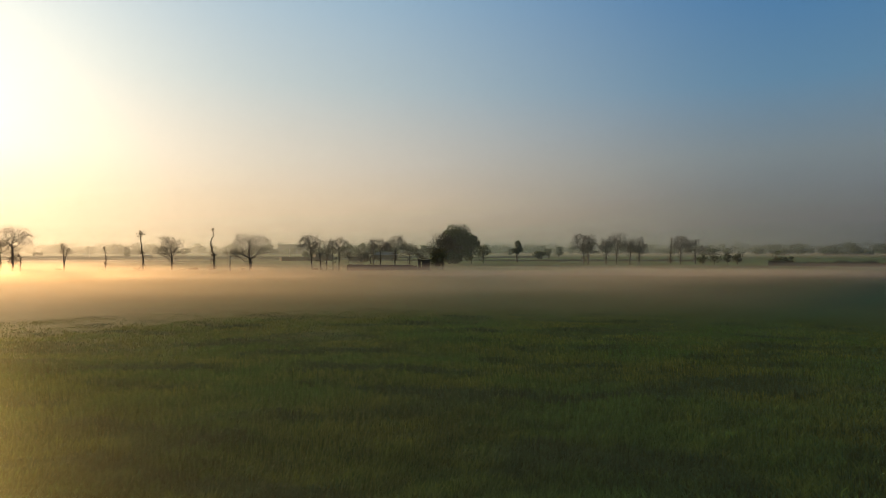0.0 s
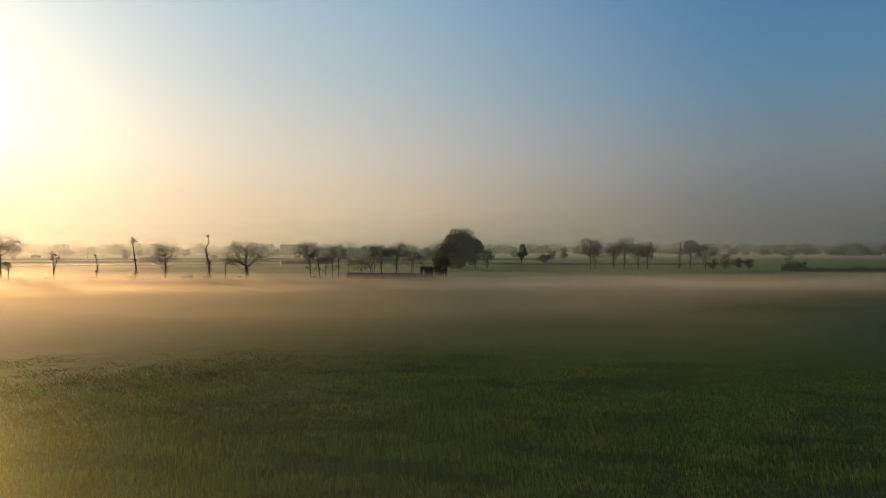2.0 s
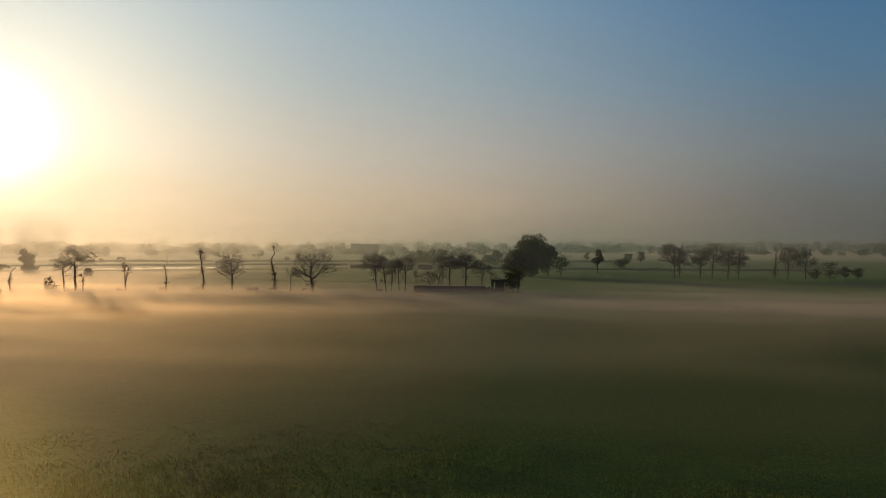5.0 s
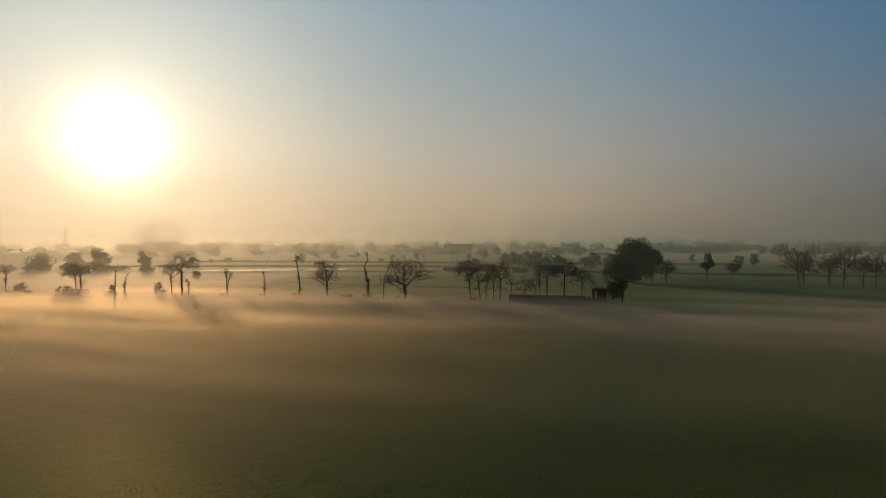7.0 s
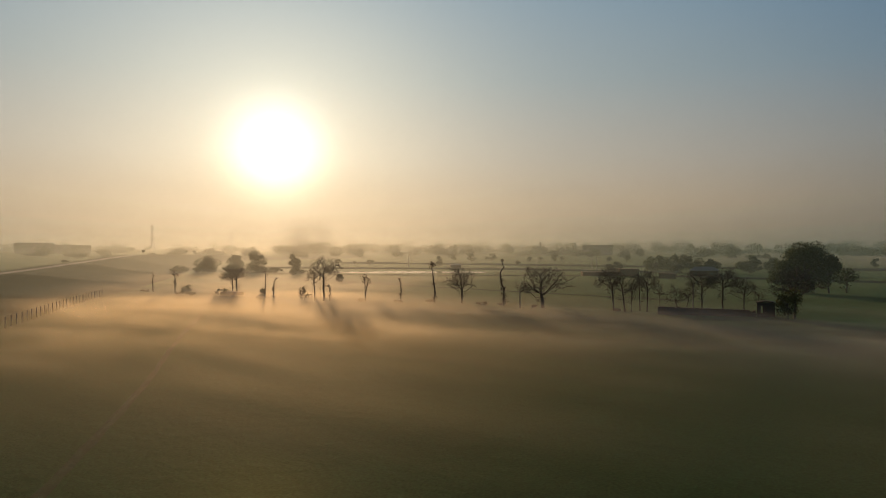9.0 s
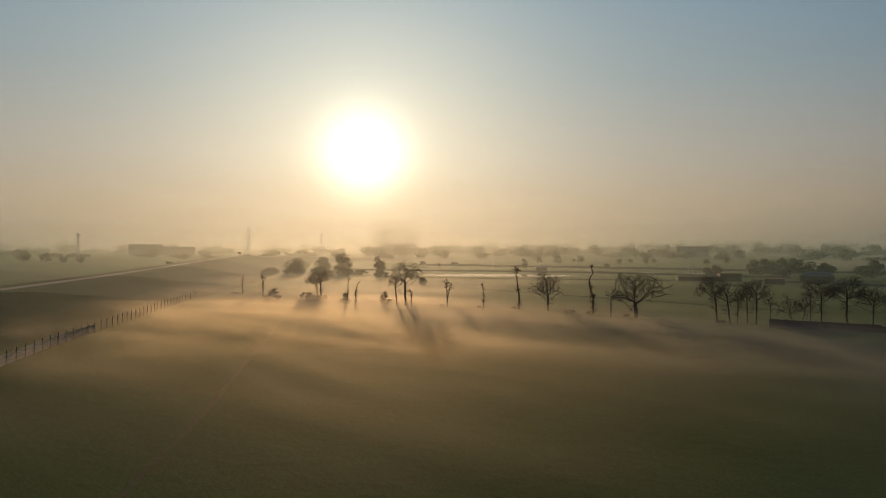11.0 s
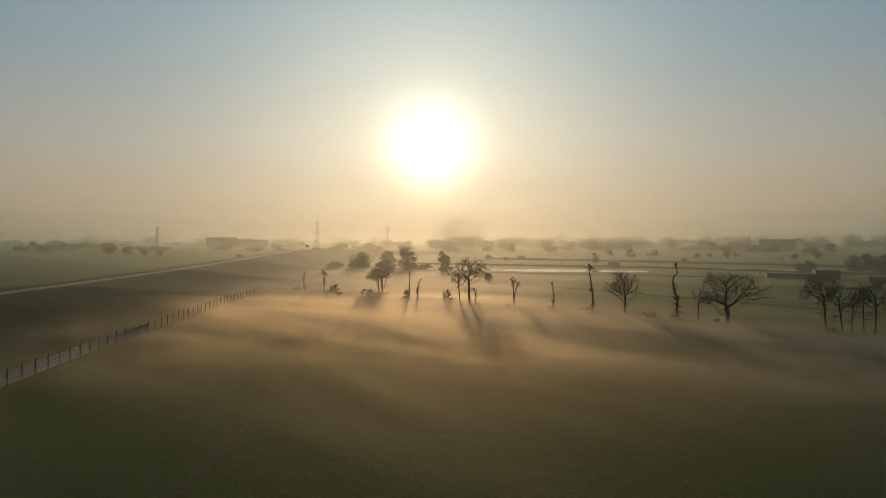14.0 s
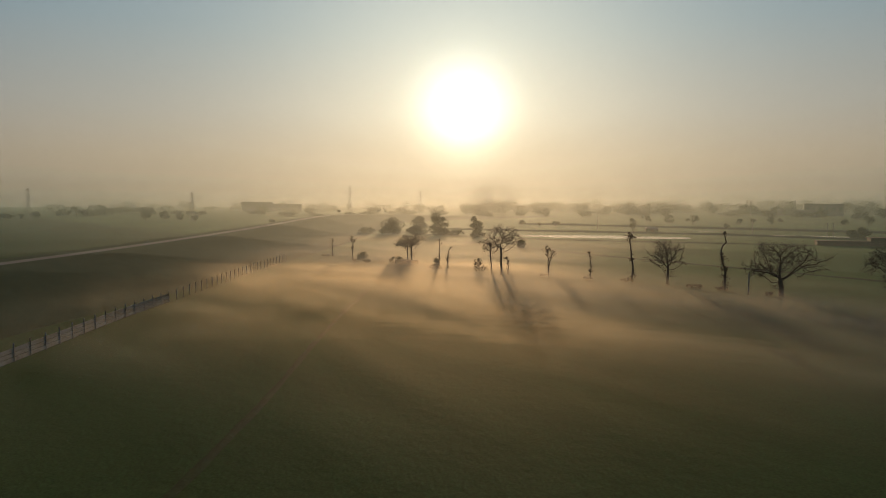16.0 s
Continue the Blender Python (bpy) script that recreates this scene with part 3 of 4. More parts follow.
def strip(name, line, profile, mat, label, category):
    """A profile of (across, share of the line's height, lift) swept along a line of (x, y, z)."""
    line = np.array(line, float)
    t = np.gradient(line[:, :2], axis=0)
    t /= np.linalg.norm(t, axis=1, keepdims=True)
    nrm = np.stack([t[:, 1], -t[:, 0]], 1)
    pr = np.array(profile, float)
    v = np.zeros((len(line), len(pr), 3))
    for k, (across, share, lift) in enumerate(pr):
        v[:, k, :2] = line[:, :2] + nrm * across
        v[:, k, 2] = line[:, 2] * share + lift
    i, j = np.meshgrid(np.arange(len(line) - 1), np.arange(len(pr) - 1), indexing="ij")
    a = i * len(pr) + j
    f = np.stack([a, a + 1, a + 1 + len(pr), a + len(pr)], -1).reshape(-1, 4)
    ob = link_mesh(name, mesh_from(name, v.reshape(-1, 3), f, True), mat)
    return tagged(ob, label, category, "", "structure")


def smooth_line(points, n):
    p = np.array(points, float)
    s = np.concatenate([[0], np.cumsum(np.linalg.norm(np.diff(p[:, :2], axis=0), axis=1))])
    q = np.linspace(0, s[-1], n)
    out = np.stack([np.interp(q, s, p[:, k]) for k in range(3)], 1)
    for _ in range(int(n * 0.6)):
        out[1:-1] = out[1:-1] * 0.5 + (out[:-2] + out[2:]) * 0.25
    return out


ROAD = smooth_line([(-60, -60, 2.6), (-125, 10, 2.8), (-170.2, 58.2, 3.0), (-189.2, 77.8, 3.4), (-221.2, 108.4, 4.0), (-290.6, 173, 5.5), (-380, 246, 7.2), (-468.9, 316.6, 8.0), (-530, 405, 6.6), (-556, 520, 2.6), (-570, 700, 0.5)], 90)
strip("embankment", ROAD, [(-27, 0, -0.03), (-19, 0.4, 0), (-10, 0.95, -0.12), (-7, 1, -0.1), (8, 1, -0.1), (12, 0.93, -0.1), (19, 0.62, 0), (28, 0.34, 0), (38, 0.14, 0), (50, 0, -0.03)], BANK, "dark grassy embankment carrying a road", "embankment")
strip("road", ROAD, [(-2.3, 1, -0.05), (2.3, 1, -0.05)], ASPHALT, "grey asphalt road on top of the embankment", "road")


def pond(cx, cy, rx, ry, turn, seed):
    rng = np.random.default_rng(seed)
    n = 48
    a = np.linspace(0, 2 * np.pi, n, endpoint=False)
    k = 1 + 0.10 * np.sin(2 * a + rng.uniform(0, 6)) + 0.07 * np.sin(5 * a + rng.uniform(0, 6)) + 0.03 * np.sin(11 * a)
    x, y = rx * k * np.cos(a), ry * k * np.sin(a)
    c, s = math.cos(radians(turn)), math.sin(radians(turn))
    bm = bmesh.new()
    bm.faces.new([bm.verts.new((cx + p * c - q * s, cy + p * s + q * c, 0.05)) for p, q in zip(x, y)])
    tagged(part("water", bm, WATER), "still pond water mirroring the bright sky", "water", "", "structure")


pond(-186, 303, 41, 14, 38, 1)
pond(-183, 403, 10, 3, 40, 2)
pond(-125, 388, 34, 4.5, 12, 3)


def bund(points, h, w, seed, label="low grassy earth bank between fields", mat=BANK):
    rng = np.random.default_rng(seed)
    n = 40
    line = smooth_line([(*p, 0) for p in points], n)
    t = np.gradient(line[:, :2], axis=0)
    t /= np.linalg.norm(t, axis=1, keepdims=True)
    nrm = np.stack([t[:, 1], -t[:, 0]], 1)
    v = np.zeros((n, 5, 3))
    for k, (a, z) in enumerate(((-1, -0.05), (-0.5, 0.8), (0, 1), (0.5, 0.75), (1, -0.05))):
        wob = rng.normal(size=n) * 0.12
        v[:, k, :2] = line[:, :2] + nrm * (w / 2 * (a + wob))[:, None]
        v[:, k, 2] = z * h * (1 + rng.normal(size=n) * 0.2) if z > 0 else z
    i, j = np.meshgrid(np.arange(n - 1), np.arange(4), indexing="ij")
    a = i * 5 + j
    f = np.stack([a, a + 1, a + 6, a + 5], -1).reshape(-1, 4)
    tagged(link_mesh("bund", mesh_from("bund", v.reshape(-1, 3), f, True), mat), label, "bank", "field banks", "structure")


bund([(-300, 255), (-222, 254), (-172, 271), (-130, 295), (-95, 312)], 0.3, 4, 1)
bund([(-320, 305), (-262, 322), (-212, 347), (-165, 368), (-60, 372)], 0.9, 5, 2)
bund([(-230, 225), (-160, 215), (-95, 205), (-20, 196)], 0.12, 3, 3)
bund([(-340, 420), (-240, 440), (-120, 455), (60, 470)], 1.2, 5, 4)
bund([(112, 228), (128, 218), (150, 206), (190, 180)], 1.5, 4, 5, "long low dark hedge bank beside the field")
bund([(-60, 330), (0, 322), (60, 318), (140, 322)], 0.7, 6, 6)

# a worn track through the crop
bund([(-22, 36), (-38, 51), (-46.3, 58.6), (-54, 66), (-67.4, 76.6), (-84.1, 90.9), (-105, 110)], 0.03, 1.1, 7, "narrow worn track through the crop", TRACK)

# ---- mist and haze ----
for level, z in enumerate((0.75, 1.1, 1.5, 1.95, 2.45)):
    bm = bmesh.new()
    bmesh.ops.create_grid(bm, x_segments=2, y_segments=2, size=3000, matrix=Matrix.Translation((0, 0, z)))
    tagged(part("ground_mist", bm, material("mist", mist_look(level))), "thin layer of ground mist over the field", "mist", "layers of ground mist", "stuff")

# added flat sheet: sun glare and thin haze over the near crop
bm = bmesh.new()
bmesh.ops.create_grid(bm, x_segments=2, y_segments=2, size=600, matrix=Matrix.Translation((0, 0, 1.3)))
tagged(part("crop_glare", bm, material("crop_glare", crop_glare_look)), "added sheet giving golden sun glare and faint haze over the near crop", "mist", "layers of ground mist", "stuff")


def mist_body():
    """The body of the ground mist: many faint upright veils, one behind another."""
    va, fa, off = [], [], 0
    z = np.array([0.1, 0.5, 1.0, 1.6, 2.1, 2.7])
    for r in np.concatenate([np.arange(14, 99, 1.8), np.arange(100.8, 190, 3.6), np.arange(190, 330, 10.0)]):
        a = np.linspace(radians(40), radians(195), 60)
        A, Z = np.meshgrid(a, z, indexing="ij")
        va.append(np.stack([4 + r * np.cos(A), 15 + r * np.sin(A), Z], -1).reshape(-1, 3))
        i, j = np.meshgrid(np.arange(len(a) - 1), np.arange(len(z) - 1), indexing="ij")
        q = i * len(z) + j + off
        fa.append(np.stack([q, q + len(z), q + len(z) + 1, q + 1], -1).reshape(-1, 4))
        off += len(a) * len(z)
    ob = link_mesh("mist_bank", mesh_from("mist_bank", np.concatenate(va), np.concatenate(fa), True), material("mist_bank", mist_bank_look))
    tagged(ob, "bank of ground mist lying before the row of trees", "mist", "", "stuff")


mist_body()


def smoke_look(k):
    p = place_of(k)
    u = k.add("ShaderNodeTexCoord").outputs["Generated"]
    s = k.add("ShaderNodeSeparateXYZ")
    k.link(u, s.inputs[0])
    across = k.ramp(s.outputs[0], [(0, 0.0), (.35, .9), (.6, 1.0), (1, 0.0)], "EASE")
    tall = k.ramp(s.outputs[2], [(0, .6), (.35, 1.0), (1, 0.0)], "EASE")
    puff = k.ramp(k.noise(p, 0.05, 5), [(.3, .2), (.65, 1.0)])
    return veil(k, k.math("MULTIPLY", k.math("MULTIPLY", across, tall), k.math("MULTIPLY", puff, 0.20)), (.35, .33, .31), 0.0)


def smoke():
    """A low drift of smoke over the far fields."""
    for i in range(3):
        a = Vector((-440, 480, 0)) + Vector((-0.70, 0.70, 0)) * i * 14
        d = Vector((0.67, 0.74, 0)) * 34
        v, f, n = [], [], 12
        zs = (0.5, 6, 14, 24, 36, 48)
        for k in range(n):
            c = a + d * (2 * k / (n - 1) - 1)
            bow = math.sin(k * 0.9 + i) * 2.0
            v += [(c.x - 0.7 * bow, c.y + 0.7 * bow, z) for z in zs]
        for k in range(n - 1):
            for j in range(len(zs) - 1):
                q = k * len(zs) + j
                f.append((q, q + len(zs), q + len(zs) + 1, q + 1))
        ob = link_mesh("smoke", mesh_from("smoke", v, f, True), SMOKE)
        tagged(ob, "faint dark drift of smoke over far fields", "smoke", "drifts of smoke", "stuff")


SMOKE = material("smoke", smoke_look)
smoke()

for r, thick in ((112, .03), (160, .045), (195, .08), (260, .11), (340, .12), (440, .10), (570, .11), (740, .12), (960, .17), (1250, .24), (1650, .26), (2200, .34), (3000, .45)):
    a = np.linspace(radians(40), radians(195), 48)
    z = np.array([0, 4, 12, 30, 60, 110, 160.0])
    A, Z = np.meshgrid(a, z, indexing="ij")
    v = np.stack([r * np.cos(A), 25 + r * np.sin(A), Z], -1).reshape(-1, 3)
    i, j = np.meshgrid(np.arange(len(a) - 1), np.arange(len(z) - 1), indexing="ij")
    q = i * len(z) + j
    f = np.stack([q, q + len(z), q + len(z) + 1, q + 1], -1).reshape(-1, 4)
    tagged(link_mesh("haze", mesh_from("haze", v, f, True), material("haze", haze_look(thick))), "veil of warm morning haze over the fields", "haze", "veils of haze", "stuff")

# ---- the row of trees ----
bare_tree(-105.3, 146.4, 11.9, 8.4, 0.45, 21, label="tall leafless tree above smaller stems in the mist", trunk=0.26)
bare_tree(-107.3, 145.4, 8.2, 4.6, 0.55, 22, n=110, trunk=0.14, label="slim leafless tree beside a taller one")
lopped_tree(-103.5, 147.0, 4.4, 23, [(0.95, 0.4, 12)], 1, 0.9)
leafy_tree(-109.8, 144.1, 4.1, 3.6, 24, 0.1, 6, 420, 0.16, DRY, "thin half-bare shrub at the foot of a tree", "shrub", "shrub", trunk=0.06)
lopped_tree(-95.3, 151.4, 6.6, 25, [(0.97, 0.9, 60), (0.8, 0.5, 14)], 2, 0.5, "forked lopped tree with leaf tufts at both tips", 14)
lopped_tree(-86.0, 154.0, 5.9, 26, [(0.15, 0.7, 30), (0.35, 0.5, 24), (1, 0.5, 14)], 1, 0.5)
lopped_tree(-78.4, 157.9, 10.4, 27, [(0.97, 0.9, 110), (0.5, 0.6, 40), (0.12, 0.9, 60), (0.3, 0.4, 20)], 1, 1.3, "tall thin lopped tree with a round tuft on top", 26)
bare_tree(-71.6, 160.0, 8.9, 7.6, 0.32, 28, n=330, trunk=0.24, label="round leafless tree with a dense fine crown")
lopped_tree(-60.0, 160.1, 10.8, 29, [(0.08, 0.9, 70), (0.25, 0.8, 60), (0.45, 0.8, 70), (0.6, 0.6, 50), (1, 0.4, 20)], 1, 1.5, "shaggy lopped tree with stubs along its trunk", 60)
bare_tree(-50.0, 160.0, 9.5, 10.4, 0.25, 30, n=420, trunk=0.40, lop=0.12, lean=(-.04, 0), flat=0.85, label="wide spreading leafless tree with a stout trunk", buds=0.6)
bare_tree(-34.3, 162.6, 9.4, 6.2, 0.5, 31, n=300, lean=(-.06, 0), trunk=0.16)
bare_tree(-31.6, 161.5, 8.0, 5.0, 0.45, 32, n=260, lean=(-.05, 0), trunk=0.15)
bare_tree(-30.4, 162.4, 5.6, 2.6, 0.4, 33, n=60, trunk=0.09)
bare_tree(-29.3, 164.9, 7.9, 3.2, 0.5, 34, n=150, trunk=0.11)
bare_tree(-27.4, 163.5, 8.7, 5.4, 0.5, 35, n=270, trunk=0.13)
bare_tree(-27.0, 174.0, 4.9, 2.4, 0.5, 36, n=60, trunk=0.07)
bare_tree(-22.6, 172.0, 5.2, 4.6, 0.2, 37, n=90, lean=(-.12, 0), trunk=0.09)
bare_tree(-20.9, 172.0, 6.6, 3.4, 0.3, 38, n=80, lean=(.08, 0), trunk=0.09)
bare_tree(-17.6, 172.0, 9.0, 6.8, 0.5, 39, n=330, trunk=0.15)
bare_tree(-13.6, 172.5, 9.2, 6.6, 0.5, 40, n=340, trunk=0.18)
bare_tree(-9.4, 172.5, 7.6, 5.0, 0.45, 41, n=260, trunk=0.13)
bare_tree(-6.8, 174.0, 5.0, 2.6, 0.3, 42, n=60, trunk=0.06)
bare_tree(0.2, 166.5, 9.8, 7.4, 0.4, 43, n=380, trunk=0.2, label="leafless tree rising behind a green bush")
leafy_tree(-0.9, 164.6, 6.8, 5.0, 44, 0.0, 18, 3200, 0.15, LEAF_YELLOW, "yellow-green leafy small tree beside the ruined hut", trunk=0.12)
bare_tree(-142.0, 149.0, 8.4, 7.6, 0.42, 45, n=230, trunk=0.2)
bare_tree(-145.0, 149.9, 7.6, 6.0, 0.45, 46, n=180, trunk=0.14)
lopped_tree(-171.0, 141.0, 5.6, 47, [(1, 0.5, 16), (0.6, 0.4, 14), (0.2, 0.5, 14)], 1, 0.5)
lopped_tree(-162.0, 142.3, 6.7, 48, [(0.98, 0.9, 60), (0.6, 0.4, 14)], 2, 0.4, "forked lopped tree with leaf tufts at both tips", 12)
lopped_tree(-123.5, 146.2, 5.7, 49, [(0.4, 0.5, 30), (0.6, 0.5, 24), (0.1, 0.6, 20)], 1, 0.9)
leafy_tree(-153.3, 140.3, 3.1, 3.6, 50, 0.05, 7, 600, 0.15, None, "rounded green shrub in the mist", "shrub", "shrub", trunk=0.05)
leafy_tree(-148.6, 138.6, 1.5, 2.6, 51, 0.05, 5, 400, 0.14, None, "low green shrub in the mist", "shrub", "shrub", trunk=0.05)
leafy_tree(-143.6, 143.6, 2.0, 1.8, 52, 0.05, 5, 300, 0.14, None, "low green shrub in the mist", "shrub", "shrub", trunk=0.05)
leafy_tree(-141.2, 144.2, 2.2, 2.2, 53, 0.05, 5, 350, 0.14, None, "low green shrub in the mist", "shrub", "shrub", trunk=0.05)


for x, y, h, w, s in ((-64.6, 158.4, 0.9, 2.6, 180), (-66.4, 159.0, 0.6, 1.8, 181), (-78.9, 157.0, 0.8, 3.6, 182), (-51.6, 158.8, 0.8, 2.2, 183), (-87.0, 153.6, 0.7, 2.4, 184), (-96.4, 150.8, 0.7, 2.6, 185), (-33.0, 161.0, 0.8, 2.6, 186), (-60.8, 159.4, 0.9, 1.8, 187), (-175.0, 140.5, 0.9, 3.4, 188), (-156.5, 140.0, 1.0, 3.0, 189)):
    leafy_tree(x, y, h, w, s, 0.0, 8, 320, 0.11, DRY, "low tuft of dry grass at the foot of the trees", "grass_tuft", "grass", "dry grass tufts", 0)


def stone_mound(x, y, w, d, h, seed, label):
    rng = np.random.default_rng(seed)
    bm = bmesh.new()
    bmesh.ops.create_icosphere(bm, subdivisions=3, radius=1)
    for v in bm.verts:
        k = 1 + 0.12 * noise.noise(v.co * 2.3 + Vector((seed, 0, 0)))
        v.co = Vector((v.co.x * w / 2 * k, v.co.y * d / 2 * k, max(-0.1, v.co.z * h * k)))
    ob = thing("earth_mound", x, y, label, "mound")
    part("mound", bm, EARTH, ob)
    return ob


stone_mound(-126.2, 144.4, 3.6, 3.0, 1.1, 1, "small dark earth mound with a bush on it")
leafy_tree(-126.0, 144.6, 2.7, 1.9, 54, 0.3, 6, 400, 0.14, None, "dark bush growing on an earth mound", "shrub", "shrub", trunk=0.08)
lopped_tree(-125.4, 144.9, 7.6, 55, [(0.97, 0.6, 12)], 1, 0.25, "bare thin pole of a dead tree on a mound", 10)


def ruin_platform():
    bm = bmesh.new()
    box(bm, (6.0, 3.0, 1.2), (0, 0, 0.5), 0.2, 0.12)
    ob = thing("brick_platform", -140.0, 145.6, "low ruined brick platform under a tree", "platform")
    part("platform", bm, MASONRY, ob)


ruin_platform()


def broken_wall():
    """The long low wall: uneven top, broken down towards the hut."""
    rng = np.random.default_rng(5)
    ob = thing("brick_wall", -24.4, 160.2, "long low dark brick wall with a broken end", "wall")
    n, length = 60, 18.6
    v = []
    for i in range(n + 1):
        s = i / n
        top = 1.62 - 0.30 * s + 0.05 * rng.normal() - (0.5 * rng.uniform() if s > 0.94 else 0)
        for dy in (-0.22, 0.22):
            v += [(s * length, dy, -0.1), (s * length, dy * 0.9, top)]
    f = []
    for i in range(n):
        a = i * 4
        f += [(a, a + 4, a + 5, a + 1), (a + 1, a + 5, a + 7, a + 3), (a + 3, a + 7, a + 6, a + 2)]
    f += [(0, 1, 3, 2), (n * 4, n * 4 + 2, n * 4 + 3, n * 4 + 1)]
    link_mesh("wall_body", mesh_from("wall_body", v, f), MASONRY, ob)
    ob.rotation_euler = (0, 0, math.atan2(5.6, 17.7))


broken_wall()


def ruined_hut():
    ob = thing("ruined_hut", -4.9, 167.4, "small ruined brick hut with a tall open doorway", "hut")
    ob.rotation_euler = (0, 0, 0.06)
    w, d, h, t = 3.2, 2.7, 2.75, 0.40
    for name, pieces in (("front_wall", [((0.62, t, h), (-1.29, -d / 2, h / 2)), ((0.34, t, h), (-0.42, -d / 2, h / 2)), ((1.46, t, h), (0.87, -d / 2, h / 2)), ((0.39, t, 0.5), (-0.785, -d / 2, h - 0.25)), ((0.39, t, 0.8), (-0.785, -d / 2, 0.4)), ((0.39, t, 0.55), (-0.055, -d / 2, h - 0.275)), ((0.39, t, 0.95), (-0.055, -d / 2, 0.475))]),
                         ("back_wall", [((0.62, t, h), (-1.29, d / 2, h / 2)), ((1.99, t, h), (0.605, d / 2, h / 2)), ((0.59, t, 0.5), (-0.685, d / 2, h - 0.25))]),
                         ("side_wall", [((t, d - t, h), (-w / 2 + t / 2, 0, h / 2))]),
                         ("side_wall", [((t, d - t, h), (w / 2 - t / 2, 0, h / 2))])):
        bm = bmesh.new()
        for size, c in pieces:
            box(bm, size, c, 0, 0.03)
        part(name, bm, MASONRY, ob)
    bm = bmesh.new()
    bmesh.ops.create_grid(bm, x_segments=8, y_segments=8, size=0.5, matrix=Matrix.Diagonal((w + 0.2, d + 0.2, 1, 1)))
    for v in bm.verts:
        v.co.z = h + 0.004 + 0.28 * (1 - (2 * v.co.x / (w + 0.2)) ** 2) + 0.03 * noise.noise(v.co * 3)
    made = bmesh.ops.extrude_face_region(bm, geom=bm.faces[:])
    for e in made["geom"]:
        if isinstance(e, bmesh.types.BMVert):
            e.co.z += 0.14
    part("roof", bm, MASONRY, ob)
    rub = thing("rubble_heap", -7.0, 165.6, "heap of fallen bricks beside the ruined hut", "rubble")
    rng = np.random.default_rng(4)
    for _ in range(26):
        bm = bmesh.new()
        s = rng.uniform(0.15, 0.42)
        r = abs(rng.normal()) * 0.9
        a = rng.uniform(0, 6.28)
        box(bm, (s * 1.5, s, s * 0.7), (r * math.cos(a) * 1.4, r * math.sin(a), max(0.05, 0.62 - r * 0.35)), a, 0.03)
        part("brick", bm, MASONRY, rub)


ruined_hut()

# ---- fence ----
FENCE = smooth_line([(-63.8, 36.8, 0), (-82.7, 51.6, 0), (-90.0, 57.3, 0), (-102.8, 66.6, 0), (-113.9, 76.8, 0), (-129.8, 90.1, 0), (-145.3, 102.9, 0), (-170.0, 124.8, 0)], 120)


def fence():
    ob = thing("concrete_fence", -63.8, 36.8, "precast concrete fence of posts with panels, lost in mist", "fence")
    s = np.concatenate([[0], np.cumsum(np.linalg.norm(np.diff(FENCE[:, :2], axis=0), axis=1))])
    at = np.arange(0, s[-1], 2.75)
    xs, ys = np.interp(at, s, FENCE[:, 0]) - FENCE[0, 0], np.interp(at, s, FENCE[:, 1]) - FENCE[0, 1]
    bm = bmesh.new()
    box(bm, (0.12, 0.12, 2.0), (0, 0, 0.95), 0, 0.02)
    first = part("post", bm, CONCRETE, ob)
    bm = bmesh.new()
    for i in range(3):
        box(bm, (2.58, 0.06, 0.44), (1.375, 0, 0.30 + i * 0.48), 0, 0.015)
    slab = part("panel", bm, CONCRETE, ob)
    for i in range(len(at)):
        turn = math.atan2(ys[min(i + 1, len(at) - 1)] - ys[min(i, len(at) - 2)], xs[min(i + 1, len(at) - 1)] - xs[min(i, len(at) - 2)])
        p = first if i == 0 else new("post", first.data)
        p.parent = ob
        p.location, p.rotation_euler = (xs[i], ys[i], 0), (0, 0, turn)
        if i < 23:
            q = slab if i == 0 else new("panel", slab.data)
            q.parent = ob
            q.location, q.rotation_euler = (xs[i], ys[i], 0), (0, 0, turn)


fence()

# ---- middle distance ----
leafy_tree(0.2, 246.0, 16.0, 13.0, 60, 0.16, 26, 9000, 0.30, None, "large dark leafy tree in morning haze", trunk=0.5)
leafy_tree(-6.0, 245.0, 11.0, 8.4, 160, 0.10, 16, 3800, 0.30, None, "dark leafy tree crowding against a larger one", trunk=0.3)
leafy_tree(6.0, 247.0, 13.4, 7.4, 161, 0.12, 14, 3400, 0.30, None, "dark leafy tree crowding against a larger one", trunk=0.3)
leafy_tree(-0.6, 243.0, 5.0, 8.6, 162, 0.0, 14, 2600, 0.30, None, "dark undergrowth below large trees", "shrub", "shrub", trunk=0.15)
leafy_tree(10.6, 252.0, 8.6, 6.0, 61, 0.2, 9, 1100, 0.26, None, "dark leafy tree at the edge of a larger one")
leafy_tree(25.8, 280.0, 10.3, 4.9, 62, 0.25, 7, 1500, 0.3)
leafy_tree(38.8, 320.0, 5.6, 7.0, 63, 0.08, 9, 1800, 0.3, None, "rounded dark leafy tree", trunk=0.25)
leafy_tree(30.4, 480.0, 8.0, 4.2, 64, 0.3, 5, 500, 0.4)
leafy_tree(55.0, 432.0, 7.4, 7.0, 65, 0.15, 6, 800, 0.4)
leafy_tree(62.4, 434.0, 9.0, 6.0, 66, 0.25, 6, 800, 0.4)
RIGHT = [(49.0, 240, 11.4, 10.2, 0.36, 70), (51.0, 242, 10.0, 6.0, 0.36, 71), (57.4, 240, 10.0, 6.4, 0.36, 72), (61.6, 241, 12.3, 9.6, 0.36, 73), (66.8, 242, 9.6, 5.0, 0.36, 74), (70.0, 241, 10.0, 6.8, 0.36, 75), (86.0, 243, 11.4, 7.6, 0.36, 76), (91.6, 243, 9.2, 6.6, 0.36, 77)]
